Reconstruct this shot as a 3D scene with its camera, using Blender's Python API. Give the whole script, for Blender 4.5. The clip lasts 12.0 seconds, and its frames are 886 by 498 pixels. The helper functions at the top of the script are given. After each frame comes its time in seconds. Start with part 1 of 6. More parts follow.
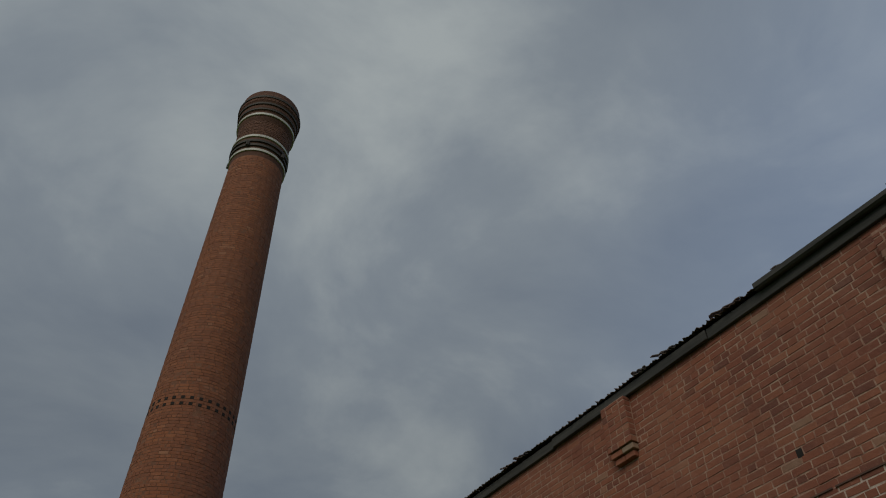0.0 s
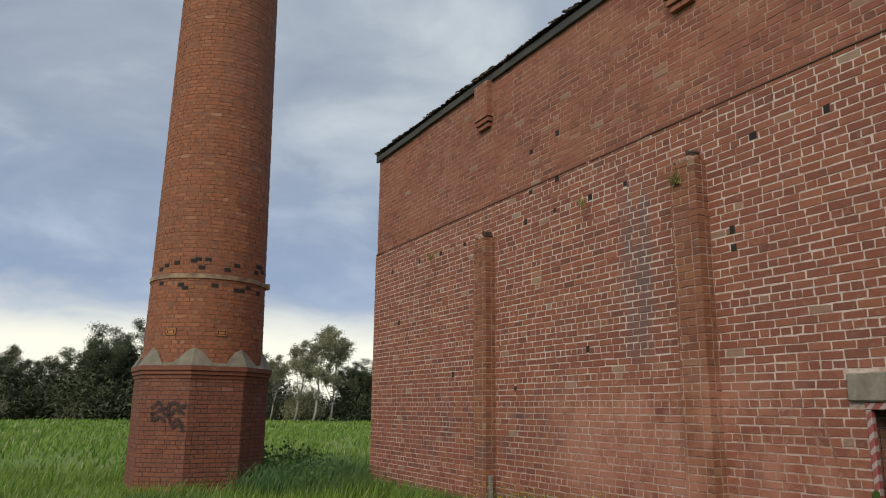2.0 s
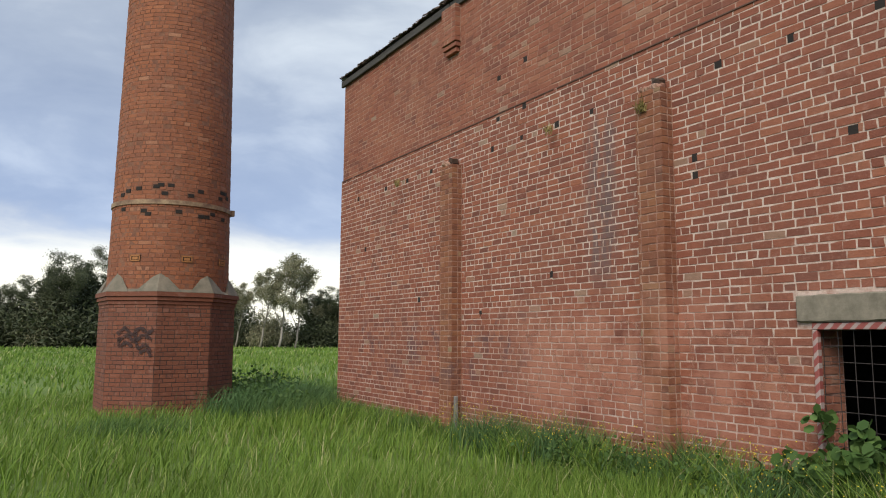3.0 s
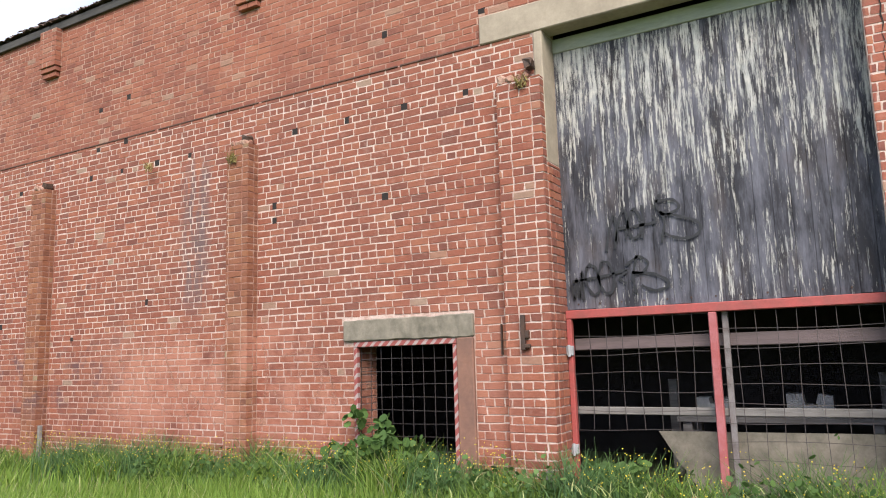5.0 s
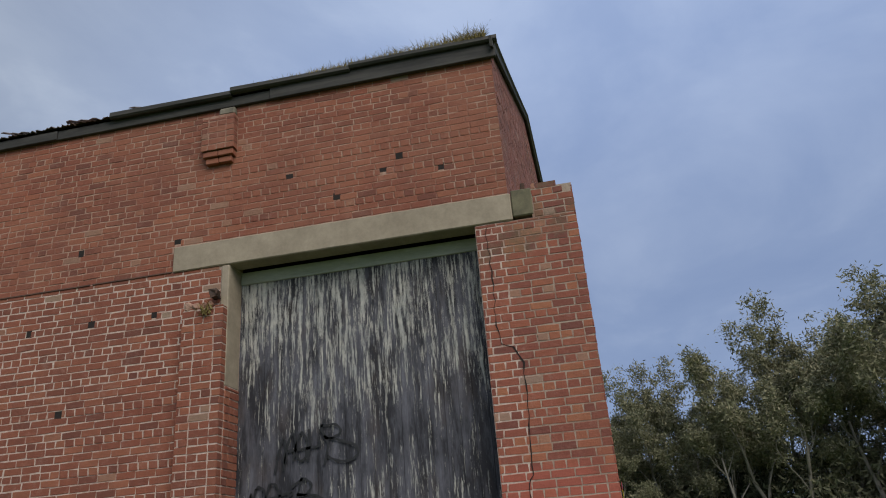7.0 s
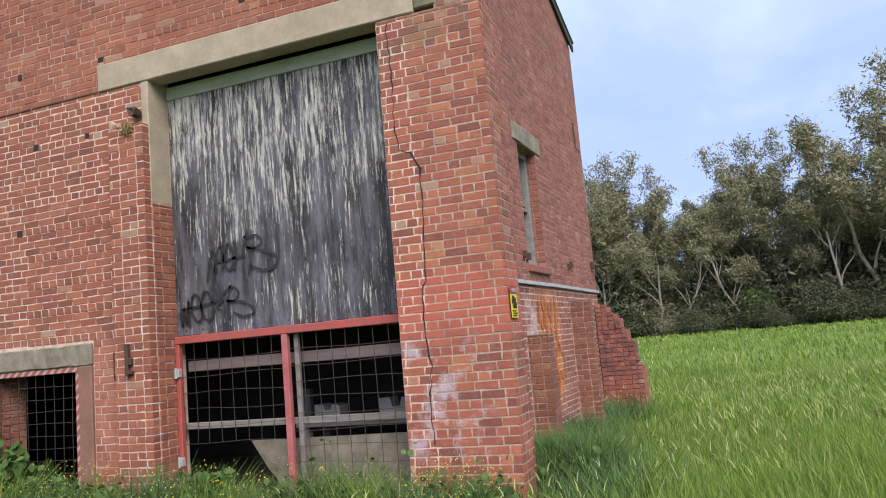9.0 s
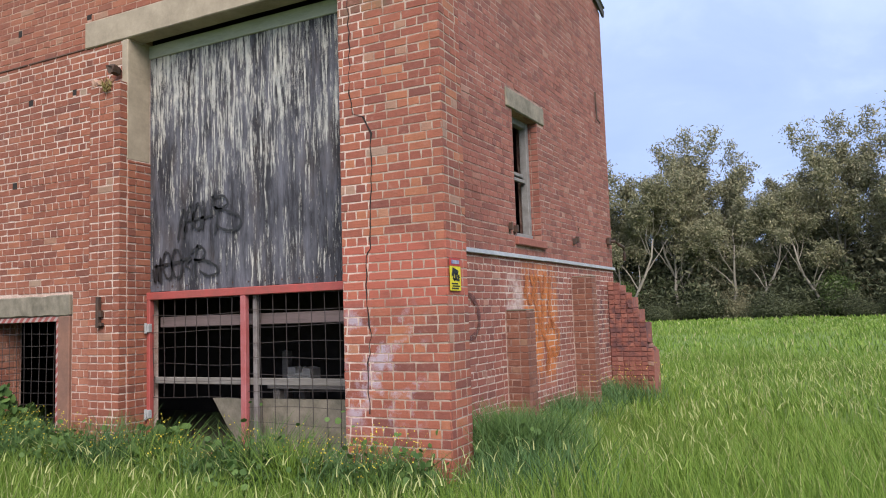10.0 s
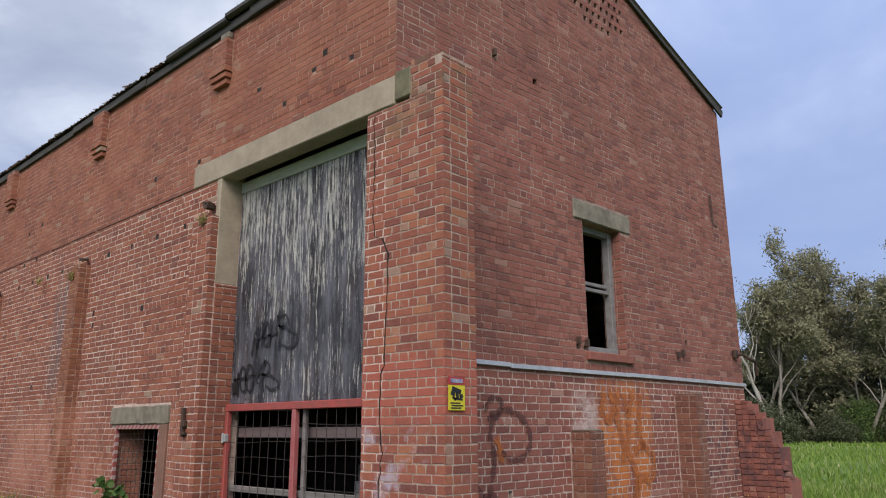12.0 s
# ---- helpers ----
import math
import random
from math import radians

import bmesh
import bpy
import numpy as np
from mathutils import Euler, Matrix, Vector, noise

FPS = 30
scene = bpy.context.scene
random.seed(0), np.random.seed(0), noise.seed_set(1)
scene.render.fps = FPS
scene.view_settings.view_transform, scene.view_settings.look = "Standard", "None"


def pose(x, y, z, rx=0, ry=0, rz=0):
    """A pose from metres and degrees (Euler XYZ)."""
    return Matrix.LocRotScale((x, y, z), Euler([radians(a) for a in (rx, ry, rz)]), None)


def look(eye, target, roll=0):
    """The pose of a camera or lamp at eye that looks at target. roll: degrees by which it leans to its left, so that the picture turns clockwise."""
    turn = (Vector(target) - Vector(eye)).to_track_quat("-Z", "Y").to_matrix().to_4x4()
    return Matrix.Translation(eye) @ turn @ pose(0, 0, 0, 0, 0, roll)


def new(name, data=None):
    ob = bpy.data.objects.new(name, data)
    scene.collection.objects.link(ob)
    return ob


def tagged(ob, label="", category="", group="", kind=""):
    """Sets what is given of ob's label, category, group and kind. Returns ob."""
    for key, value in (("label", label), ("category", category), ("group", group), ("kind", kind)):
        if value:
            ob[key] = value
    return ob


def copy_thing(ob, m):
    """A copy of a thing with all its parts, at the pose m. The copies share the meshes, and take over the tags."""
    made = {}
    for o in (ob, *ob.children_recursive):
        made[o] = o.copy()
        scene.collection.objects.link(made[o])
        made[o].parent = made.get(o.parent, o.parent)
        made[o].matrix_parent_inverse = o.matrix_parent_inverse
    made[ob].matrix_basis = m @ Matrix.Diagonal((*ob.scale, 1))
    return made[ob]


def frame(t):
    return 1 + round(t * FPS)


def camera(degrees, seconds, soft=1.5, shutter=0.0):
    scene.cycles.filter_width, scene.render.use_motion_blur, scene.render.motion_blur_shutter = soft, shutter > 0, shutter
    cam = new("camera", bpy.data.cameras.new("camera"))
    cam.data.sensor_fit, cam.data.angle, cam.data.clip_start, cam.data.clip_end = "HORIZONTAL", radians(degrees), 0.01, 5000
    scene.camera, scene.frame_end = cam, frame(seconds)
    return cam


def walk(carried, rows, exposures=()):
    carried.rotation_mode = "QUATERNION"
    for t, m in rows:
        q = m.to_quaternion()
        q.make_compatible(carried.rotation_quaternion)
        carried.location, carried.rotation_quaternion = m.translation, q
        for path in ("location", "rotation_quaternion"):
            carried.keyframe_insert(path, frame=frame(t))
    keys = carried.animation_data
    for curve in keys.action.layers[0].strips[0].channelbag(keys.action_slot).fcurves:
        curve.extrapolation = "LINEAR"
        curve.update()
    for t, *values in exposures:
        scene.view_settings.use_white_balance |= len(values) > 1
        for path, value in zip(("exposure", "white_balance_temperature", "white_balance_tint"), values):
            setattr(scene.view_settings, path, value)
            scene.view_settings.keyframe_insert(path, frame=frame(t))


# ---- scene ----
cam = camera(61.9, 12.0, soft=1.05)
PATH = [
    (0, (0.338, 0.147, 1.706), (1.102, 1.36, 3.1), -0.8),
    (0.5, (0.356, 0.268, 1.656), (1.193, 1.617, 2.872), -0.4),
    (1, (0.429, 0.316, 1.633), (1.295, 1.85, 2.58), 0.5),
    (1.5, (0.505, 0.381, 1.544), (1.399, 2.049, 2.191), 1.2),
    (2, (0.539, 0.412, 1.5), (1.458, 2.137, 1.925), 0.6),
    (2.5, (0.569, 0.43, 1.456), (1.488, 2.185, 1.732), 0.6),
    (2.7, (0.546, 0.416, 1.455), (1.489, 2.162, 1.703), 0.4),
    (4.3, (-0.02, -0.3, 1.437), (1.588, 0.87, 1.656), -0.2),
    (4.5, (-0.07, -0.458, 1.428), (1.611, 0.606, 1.633), -1.0),
    (4.8, (-0.184, -0.752, 1.412), (1.525, 0.259, 1.649), -1.4),
    (5, (-0.261, -0.895, 1.407), (1.456, 0.091, 1.693), -1.7),
    (5.5, (-0.507, -1.133, 1.385), (1.307, -0.384, 1.769), -2.4),
    (6, (-0.72, -1.313, 1.374), (1.161, -0.831, 1.854), -1.9),
    (6.5, (-0.79, -1.677, 1.385), (1.008, -1.283, 2.166), -2.6),
    (7, (-0.68, -2.035, 1.391), (1.133, -1.714, 2.172), -4.7),
    (7.5, (-0.45, -2.533, 1.405), (1.42, -2.192, 2.028), -3.9),
    (7.7, (-0.381, -2.778, 1.401), (1.504, -2.392, 1.948), -4.3),
    (9.3, (0.346, -4.378, 1.518), (2.199, -3.649, 1.705), -4.8),
    (9.5, (0.494, -4.603, 1.49), (2.341, -3.85, 1.631), -4.4),
    (10, (0.844, -5.163, 1.459), (2.63, -4.281, 1.637), -1.9),
    (10.5, (1.191, -5.62, 1.473), (2.918, -4.617, 1.59), -3.1),
    (11, (1.505, -6.031, 1.495), (3.219, -5.01, 1.632), -1.6),
    (11.5, (1.71, -6.491, 1.55), (3.33, -5.351, 1.826), -2.3),
    (12, (1.898, -6.816, 1.514), (3.323, -5.495, 1.988), -0.3),
]
EXPOSURES = [(0.0, -1.2, 6900, 3), (0.5, -0.92, 6900, 3), (1.0, -0.6, 6900, 3), (1.5, -0.25, 6850, 4), (2.0, 0.0, 6800, 5), (2.7, 0.22, 6750, 6), (4.3, 0.95, 6450, 13), (4.6, 1.05, 6450, 13), (5.0, 1.25, 6450, 13), (5.5, 1.0, 6450, 13), (6.0, 0.35, 6450, 11), (6.5, -0.2, 6450, 9), (7.0, -0.2, 6450, 9), (7.7, 0.42, 6450, 11), (9.3, 0.92, 6450, 14), (10.0, 0.88, 6450, 14), (10.5, 0.75, 6450, 14), (11.5, 0.7, 6450, 14), (12.0, 0.35, 6450, 14)]
walk(cam, [(t, look(eye, target, roll)) for t, eye, target, roll in PATH], EXPOSURES)

# ---------------------------------------------------------------- world and sun
world = bpy.data.worlds.new("overcast_sky")
scene.world = world
world.use_nodes = True
wn, wl = world.node_tree.nodes, world.node_tree.links
wn.clear()


def wnode(kind, **values):
    n = wn.new(kind)
    for k, v in values.items():
        n.inputs[k].default_value = v
    return n


SUN_ELEVATION, SUN_AZIMUTH = radians(41), radians(-126)
sky = wn.new("ShaderNodeTexSky")
sky.sky_type, sky.sun_disc = "NISHITA", False
sky.sun_elevation, sky.sun_rotation = SUN_ELEVATION, SUN_AZIMUTH
coord = wn.new("ShaderNodeTexCoord")
split = wn.new("ShaderNodeSeparateXYZ")
wl.new(coord.outputs["Generated"], split.inputs[0])
up = wn.new("ShaderNodeMath"); up.operation = "MAXIMUM"; up.inputs[1].default_value = 0.0
wl.new(split.outputs[2], up.inputs[0])
lift = wn.new("ShaderNodeMath"); lift.operation = "ADD"; lift.inputs[1].default_value = 0.22
wl.new(up.outputs[0], lift.inputs[0])
inv = wn.new("ShaderNodeMath"); inv.operation = "DIVIDE"; inv.inputs[0].default_value = 1.0
wl.new(lift.outputs[0], inv.inputs[1])
plane = wn.new("ShaderNodeVectorMath"); plane.operation = "SCALE"
wl.new(coord.outputs["Generated"], plane.inputs[0]); wl.new(inv.outputs[0], plane.inputs["Scale"])
flat = wn.new("ShaderNodeVectorMath"); flat.operation = "MULTIPLY"; flat.inputs[1].default_value = (1.0, 1.0, 0.25)
wl.new(plane.outputs[0], flat.inputs[0])
clouds = wnode("ShaderNodeTexNoise", Scale=2.1, Detail=7.0, Roughness=0.55, Distortion=0.35)
wl.new(flat.outputs[0], clouds.inputs["Vector"])
ramp = wn.new("ShaderNodeValToRGB")
ramp.color_ramp.elements[0].position, ramp.color_ramp.elements[0].color = 0.33, (0.292, 0.343, 0.452, 1)
ramp.color_ramp.elements[1].position, ramp.color_ramp.elements[1].color = 0.70, (0.625, 0.68, 0.755, 1)
mid = ramp.color_ramp.elements.new(0.5); mid.color = (0.38, 0.434, 0.535, 1)
wl.new(clouds.outputs["Fac"], ramp.inputs[0])
# a clearer, bluer strip of sky under the cloud deck, and the glow over the north-western horizon
low = wn.new("ShaderNodeMapRange"); low.interpolation_type = "SMOOTHSTEP"
for k, v in (("From Min", 0.02), ("From Max", 0.50), ("To Min", 1.0), ("To Max", 0.0)):
    low.inputs[k].default_value = v
wl.new(up.outputs[0], low.inputs["Value"])
blue = wn.new("ShaderNodeMix"); blue.data_type = "RGBA"
blue.inputs["B"].default_value = (0.27, 0.385, 0.69, 1)
wl.new(ramp.outputs[0], blue.inputs["A"])
soft_low = wn.new("ShaderNodeMath"); soft_low.operation = "MULTIPLY"; soft_low.inputs[1].default_value = 0.7
wl.new(low.outputs[0], soft_low.inputs[0])
toward = wn.new("ShaderNodeVectorMath"); toward.operation = "DOT_PRODUCT"
toward.inputs[1].default_value = (math.sin(radians(2)), math.cos(radians(2)), 0)
wl.new(coord.outputs["Generated"], toward.inputs[0])
north = wn.new("ShaderNodeMapRange"); north.interpolation_type = "SMOOTHSTEP"
north.inputs["From Min"].default_value, north.inputs["From Max"].default_value = 0.45, 0.98
wl.new(toward.outputs["Value"], north.inputs["Value"])
veil = wn.new("ShaderNodeMath"); veil.operation = "MULTIPLY_ADD"; veil.inputs[1].default_value = -0.04; veil.inputs[2].default_value = 0.7
wl.new(north.outputs[0], veil.inputs[0]); wl.new(veil.outputs[0], soft_low.inputs[1])
# the deck thins towards the east, where the sky is bluer all the way up
eastward = wn.new("ShaderNodeVectorMath"); eastward.operation = "DOT_PRODUCT"
eastward.inputs[1].default_value = (0.98, -0.17, 0)
wl.new(coord.outputs["Generated"], eastward.inputs[0])
thin = wn.new("ShaderNodeMapRange"); thin.interpolation_type = "SMOOTHSTEP"
for k, v in (("From Min", 0.32), ("From Max", 0.85), ("To Min", 0.0), ("To Max", 0.66)):
    thin.inputs[k].default_value = v
wl.new(eastward.outputs["Value"], thin.inputs["Value"])
bluer = wn.new("ShaderNodeMath"); bluer.operation = "MAXIMUM"
wl.new(soft_low.outputs[0], bluer.inputs[0]); wl.new(thin.outputs[0], bluer.inputs[1])
wl.new(bluer.outputs[0], blue.inputs["Factor"])
edge = wn.new("ShaderNodeMath"); edge.operation = "MULTIPLY_ADD"; edge.inputs[1].default_value = -0.16; edge.inputs[2].default_value = 0.235
wl.new(clouds.outputs["Fac"], edge.inputs[0])
near_edge = wn.new("ShaderNodeMapRange"); near_edge.interpolation_type = "SMOOTHSTEP"
near_edge.inputs["To Min"].default_value, near_edge.inputs["To Max"].default_value = 1.0, 0.0
near_edge.inputs["From Min"].default_value = 0.07
wl.new(up.outputs[0], near_edge.inputs["Value"]); wl.new(edge.outputs[0], near_edge.inputs["From Max"])
glow = wn.new("ShaderNodeMath"); glow.operation = "MULTIPLY"
wl.new(north.outputs[0], glow.inputs[0]); wl.new(near_edge.outputs[0], glow.inputs[1])
warm = wn.new("ShaderNodeMix"); warm.data_type = "RGBA"
warm.inputs["B"].default_value = (1.12, 1.09, 0.99, 1)
wl.new(blue.outputs["Result"], warm.inputs["A"]); wl.new(glow.outputs[0], warm.inputs["Factor"])
cloud_light = wnode("ShaderNodeBackground", Strength=1.0)
# an overcast deck is brighter overhead than along the horizon
zenith = wn.new("ShaderNodeMapRange"); zenith.interpolation_type = "SMOOTHSTEP"
for k, v in (("From Min", 0.28), ("From Max", 0.75), ("To Min", 1.0), ("To Max", 1.35)):
    zenith.inputs[k].default_value = v
wl.new(up.outputs[0], zenith.inputs["Value"]); wl.new(zenith.outputs[0], cloud_light.inputs["Strength"])
wl.new(warm.outputs["Result"], cloud_light.inputs["Color"])
sky_light = wnode("ShaderNodeBackground", Strength=0.08)
wl.new(sky.outputs[0], sky_light.inputs["Color"])
both = wn.new("ShaderNodeMixShader"); both.inputs[0].default_value = 0.88
wl.new(sky_light.outputs[0], both.inputs[1]); wl.new(cloud_light.outputs[0], both.inputs[2])
wout = wn.new("ShaderNodeOutputWorld")
wl.new(both.outputs[0], wout.inputs[0])

sun = new("sun", bpy.data.lights.new("sun", "SUN"))
sun.data.energy, sun.data.angle, sun.data.color = 2.6, radians(42), (1.0, 0.93, 0.84)
sun_way = Vector((math.sin(SUN_AZIMUTH) * math.cos(SUN_ELEVATION), math.cos(SUN_AZIMUTH) * math.cos(SUN_ELEVATION), math.sin(SUN_ELEVATION)))
sun.matrix_world = look(sun_way * 60, (0, 0, 0))

# ---------------------------------------------------------------- materials
class Mat:
    """A small node-material builder."""

    def __init__(self, name, rough=0.8, metal=0.0):
        self.m = bpy.data.materials.new(name)
        self.m.use_nodes = True
        self.n, self.l = self.m.node_tree.nodes, self.m.node_tree.links
        self.b = self.n["Principled BSDF"]
        self.b.inputs["Roughness"].default_value = rough
        self.b.inputs["Metallic"].default_value = metal
        self.geo = self.n.new("ShaderNodeNewGeometry")
        self.pos = self.geo.outputs["Position"]

    def noise(self, scale, detail=4.0, rough=0.55, stretch=None, vec=None, shift=None):
        t = self.n.new("ShaderNodeTexNoise")
        t.inputs["Scale"].default_value, t.inputs["Detail"].default_value, t.inputs["Roughness"].default_value = scale, detail, rough
        v = vec or self.pos
        if stretch or shift:
            mp = self.n.new("ShaderNodeMapping")
            mp.inputs["Scale"].default_value = stretch or (1, 1, 1)
            mp.inputs["Location"].default_value = shift or (0, 0, 0)
            self.l.new(v, mp.inputs["Vector"])
            v = mp.outputs[0]
        self.l.new(v, t.inputs["Vector"])
        return t.outputs["Fac"]

    def ramp(self, fac, stops):
        r = self.n.new("ShaderNodeValToRGB")
        e = r.color_ramp.elements
        while len(e) < len(stops):
            e.new(0.5)
        for el, (p, c) in zip(e, stops):
            el.position = p
            el.color = (c, c, c, 1) if isinstance(c, (int, float)) else (*c, 1)
        self.l.new(fac, r.inputs[0])
        return r.outputs[0]

    def mix(self, fac, a, b, blend="MIX"):
        x = self.n.new("ShaderNodeMix")
        x.data_type, x.blend_type = "RGBA", blend
        for sock, v in (("Factor", fac), ("A", a), ("B", b)):
            if isinstance(v, (int, float)):
                x.inputs[sock].default_value = v
            elif isinstance(v, tuple):
                x.inputs[sock].default_value = (*v, 1)
            else:
                self.l.new(v, x.inputs[sock])
        return x.outputs["Result"]

    def math(self, op, a, b=0.0, c=0.0, clamp=False):
        x = self.n.new("ShaderNodeMath")
        x.operation, x.use_clamp = op, clamp
        for i, v in enumerate((a, b, c)):
            if isinstance(v, (int, float)):
                x.inputs[i].default_value = v
            else:
                self.l.new(v, x.inputs[i])
        return x.outputs[0]

    def xyz(self):
        s = self.n.new("ShaderNodeSeparateXYZ")
        self.l.new(self.pos, s.inputs[0])
        return s.outputs

    def band(self, v, lo, hi, soft):
        """1 between lo and hi, with soft ends."""
        a = self.n.new("ShaderNodeMapRange"); a.interpolation_type = "SMOOTHSTEP"
        a.inputs["From Min"].default_value, a.inputs["From Max"].default_value = lo - soft, lo + soft
        self.l.new(v, a.inputs["Value"])
        b = self.n.new("ShaderNodeMapRange"); b.interpolation_type = "SMOOTHSTEP"
        b.inputs["From Min"].default_value, b.inputs["From Max"].default_value = hi - soft, hi + soft
        b.inputs["To Min"].default_value, b.inputs["To Max"].default_value = 1.0, 0.0
        self.l.new(v, b.inputs["Value"])
        return self.math("MULTIPLY", a.outputs[0], b.outputs[0])

    def rand(self):
        """One value per piece: an island of a joined mesh or an object of its own."""
        info = self.n.new("ShaderNodeObjectInfo")
        s = self.math("ADD", self.geo.outputs["Random Per Island"], info.outputs["Random"])
        return self.math("FRACT", s)

    def base(self, v):
        if isinstance(v, tuple):
            self.b.inputs["Base Color"].default_value = (*v, 1)
        else:
            self.l.new(v, self.b.inputs["Base Color"])
        return self

    def bump(self, h, strength=0.4, dist=0.01):
        x = self.n.new("ShaderNodeBump")
        x.inputs["Strength"].default_value, x.inputs["Distance"].default_value = strength, dist
        self.l.new(h, x.inputs["Height"])
        self.l.new(x.outputs[0], self.b.inputs["Normal"])
        return self


def stains(m, col, where):
    """Weathering with shapes of its own on the building's brickwork: washed tags, soot streaks, lime, lichen."""
    x, y, z = m.xyz()
    big = m.noise(0.55, 5, 0.6)
    col = m.mix(m.math("MULTIPLY", m.ramp(big, [(0.42, 0.0), (0.68, 1.0)]), 0.45), col, (0.17, 0.066, 0.045))
    lime = m.ramp(m.noise(11.0, 7, 0.75, shift=(7, 5, 2)), [(0.54, 0.0), (0.74, 1.0)])
    col = m.mix(m.math("MULTIPLY", lime, 0.3), col, (0.46, 0.28, 0.22))
    fine = m.noise(7.0, 6, 0.65)
    col = m.mix(m.math("MULTIPLY", m.ramp(fine, [(0.5, 0.0), (0.75, 1.0)]), 0.35), col, (0.10, 0.05, 0.04))
    bloom = m.noise(2.3, 5, 0.7, shift=(3, 7, 1))
    col = m.mix(m.math("MULTIPLY", m.ramp(bloom, [(0.60, 0.0), (0.8, 1.0)]), 0.25), col, (0.42, 0.32, 0.27))
    if where == "west":
        # tags scrubbed off the lower wall leave paler, rosier brick
        scrub = m.math("MULTIPLY", m.band(z, 0.45, 1.85, 0.35), m.band(y, 2.6, 9.0, 0.6))
        blob = m.ramp(m.noise(1.1, 6, 0.62, shift=(1, 2, 9)), [(0.42, 0.0), (0.56, 1.0)])
        col = m.mix(m.math("MULTIPLY", m.math("MULTIPLY", scrub, blob), 0.75), col, (0.40, 0.175, 0.115))
        dark = m.math("MULTIPLY", m.band(z, 0.7, 1.75, 0.2), m.band(y, 8.6, 14.6, 0.4))
        blot = m.ramp(m.noise(1.6, 6, 0.7, shift=(4, 1, 3)), [(0.50, 0.0), (0.58, 1.0)])
        col = m.mix(m.math("MULTIPLY", m.math("MULTIPLY", dark, blot), 0.6), col, (0.10, 0.06, 0.065))
        # soot run below a blocked outlet, bleached at its core
        run = m.math("MULTIPLY", m.band(y, 6.95, 7.45, 0.12), m.band(z, 2.2, 4.3, 0.35))
        streak = m.ramp(m.noise(3.0, 5, 0.7, stretch=(1, 3, 0.5)), [(0.36, 0.0), (0.55, 1.0)])
        col = m.mix(m.math("MULTIPLY", m.math("MULTIPLY", run, streak), 0.75), col, (0.115, 0.085, 0.085))
        smear = m.math("MULTIPLY", m.band(z, 5.0, 7.1, 0.3), m.ramp(m.noise(0.8, 5, 0.6, stretch=(1, 1, 1.7), shift=(2, 5, 4)), [(0.45, 0.0), (0.6, 1.0)]))
        col = m.mix(m.math("MULTIPLY", smear, 0.45), col, (0.33, 0.13, 0.075))
    if where == "pier":
        spray = m.math("MULTIPLY", m.band(z, 0.45, 1.55, 0.15), m.band(y, -1.95, -1.1, 0.1))
        mist = m.ramp(m.noise(3.2, 6, 0.72, shift=(6, 2, 2)), [(0.50, 0.0), (0.62, 1.0)])
        col = m.mix(m.math("MULTIPLY", m.math("MULTIPLY", spray, mist), 0.7), col, (0.43, 0.40, 0.47))
        red = m.math("MULTIPLY", m.band(z, 1.55, 2.2, 0.1), m.ramp(m.noise(1.7, 5, 0.6, shift=(8, 3, 5)), [(0.36, 0.0), (0.5, 1.0)]))
        col = m.mix(m.math("MULTIPLY", red, 0.7), col, (0.40, 0.105, 0.07))
        moss = m.math("MULTIPLY", m.band(z, 4.3, 5.7, 0.35), m.ramp(m.noise(3.4, 5, 0.7), [(0.48, 0.0), (0.62, 1.0)]))
        col = m.mix(m.math("MULTIPLY", moss, 0.55), col, (0.12, 0.105, 0.06))
    if where == "pier":
        tagged_side = m.math("MULTIPLY", m.band(y, -3.0, -2.221, 0.003), m.band(z, 0.35, 1.5, 0.15))
        smudge = m.ramp(m.noise(2.6, 5, 0.65, shift=(5, 5, 1)), [(0.40, 0.0), (0.54, 1.0)])
        col = m.mix(m.math("MULTIPLY", m.math("MULTIPLY", tagged_side, smudge), 0.75), col, (0.10, 0.045, 0.045))
    if where == "gable_low":
        rust = m.math("MULTIPLY", m.band(x, 10.42, 11.7, 0.14), m.band(z, 0.5, 2.12, 0.2))
        wisp = m.ramp(m.noise(2.6, 6, 0.75, stretch=(1.6, 1, 0.55), shift=(2, 2, 8)), [(0.40, 0.0), (0.53, 1.0)])
        col = m.mix(m.math("MULTIPLY", m.math("MULTIPLY", rust, wisp), 0.9), col, (0.48, 0.15, 0.035))
        white = m.math("MULTIPLY", m.band(x, 9.85, 10.35, 0.12), m.band(z, 1.35, 1.95, 0.12))
        col = m.mix(m.math("MULTIPLY", m.math("MULTIPLY", white, m.ramp(bloom, [(0.4, 0.0), (0.55, 1.0)])), 0.8), col, (0.52, 0.42, 0.39))
        soot = m.math("MULTIPLY", m.band(x, 13.0, 14.6, 0.2), m.band(z, 0.6, 1.75, 0.2))
        col = m.mix(m.math("MULTIPLY", m.math("MULTIPLY", soot, m.ramp(fine, [(0.42, 0.0), (0.6, 1.0)])), 0.75), col, (0.075, 0.04, 0.045))
    return col


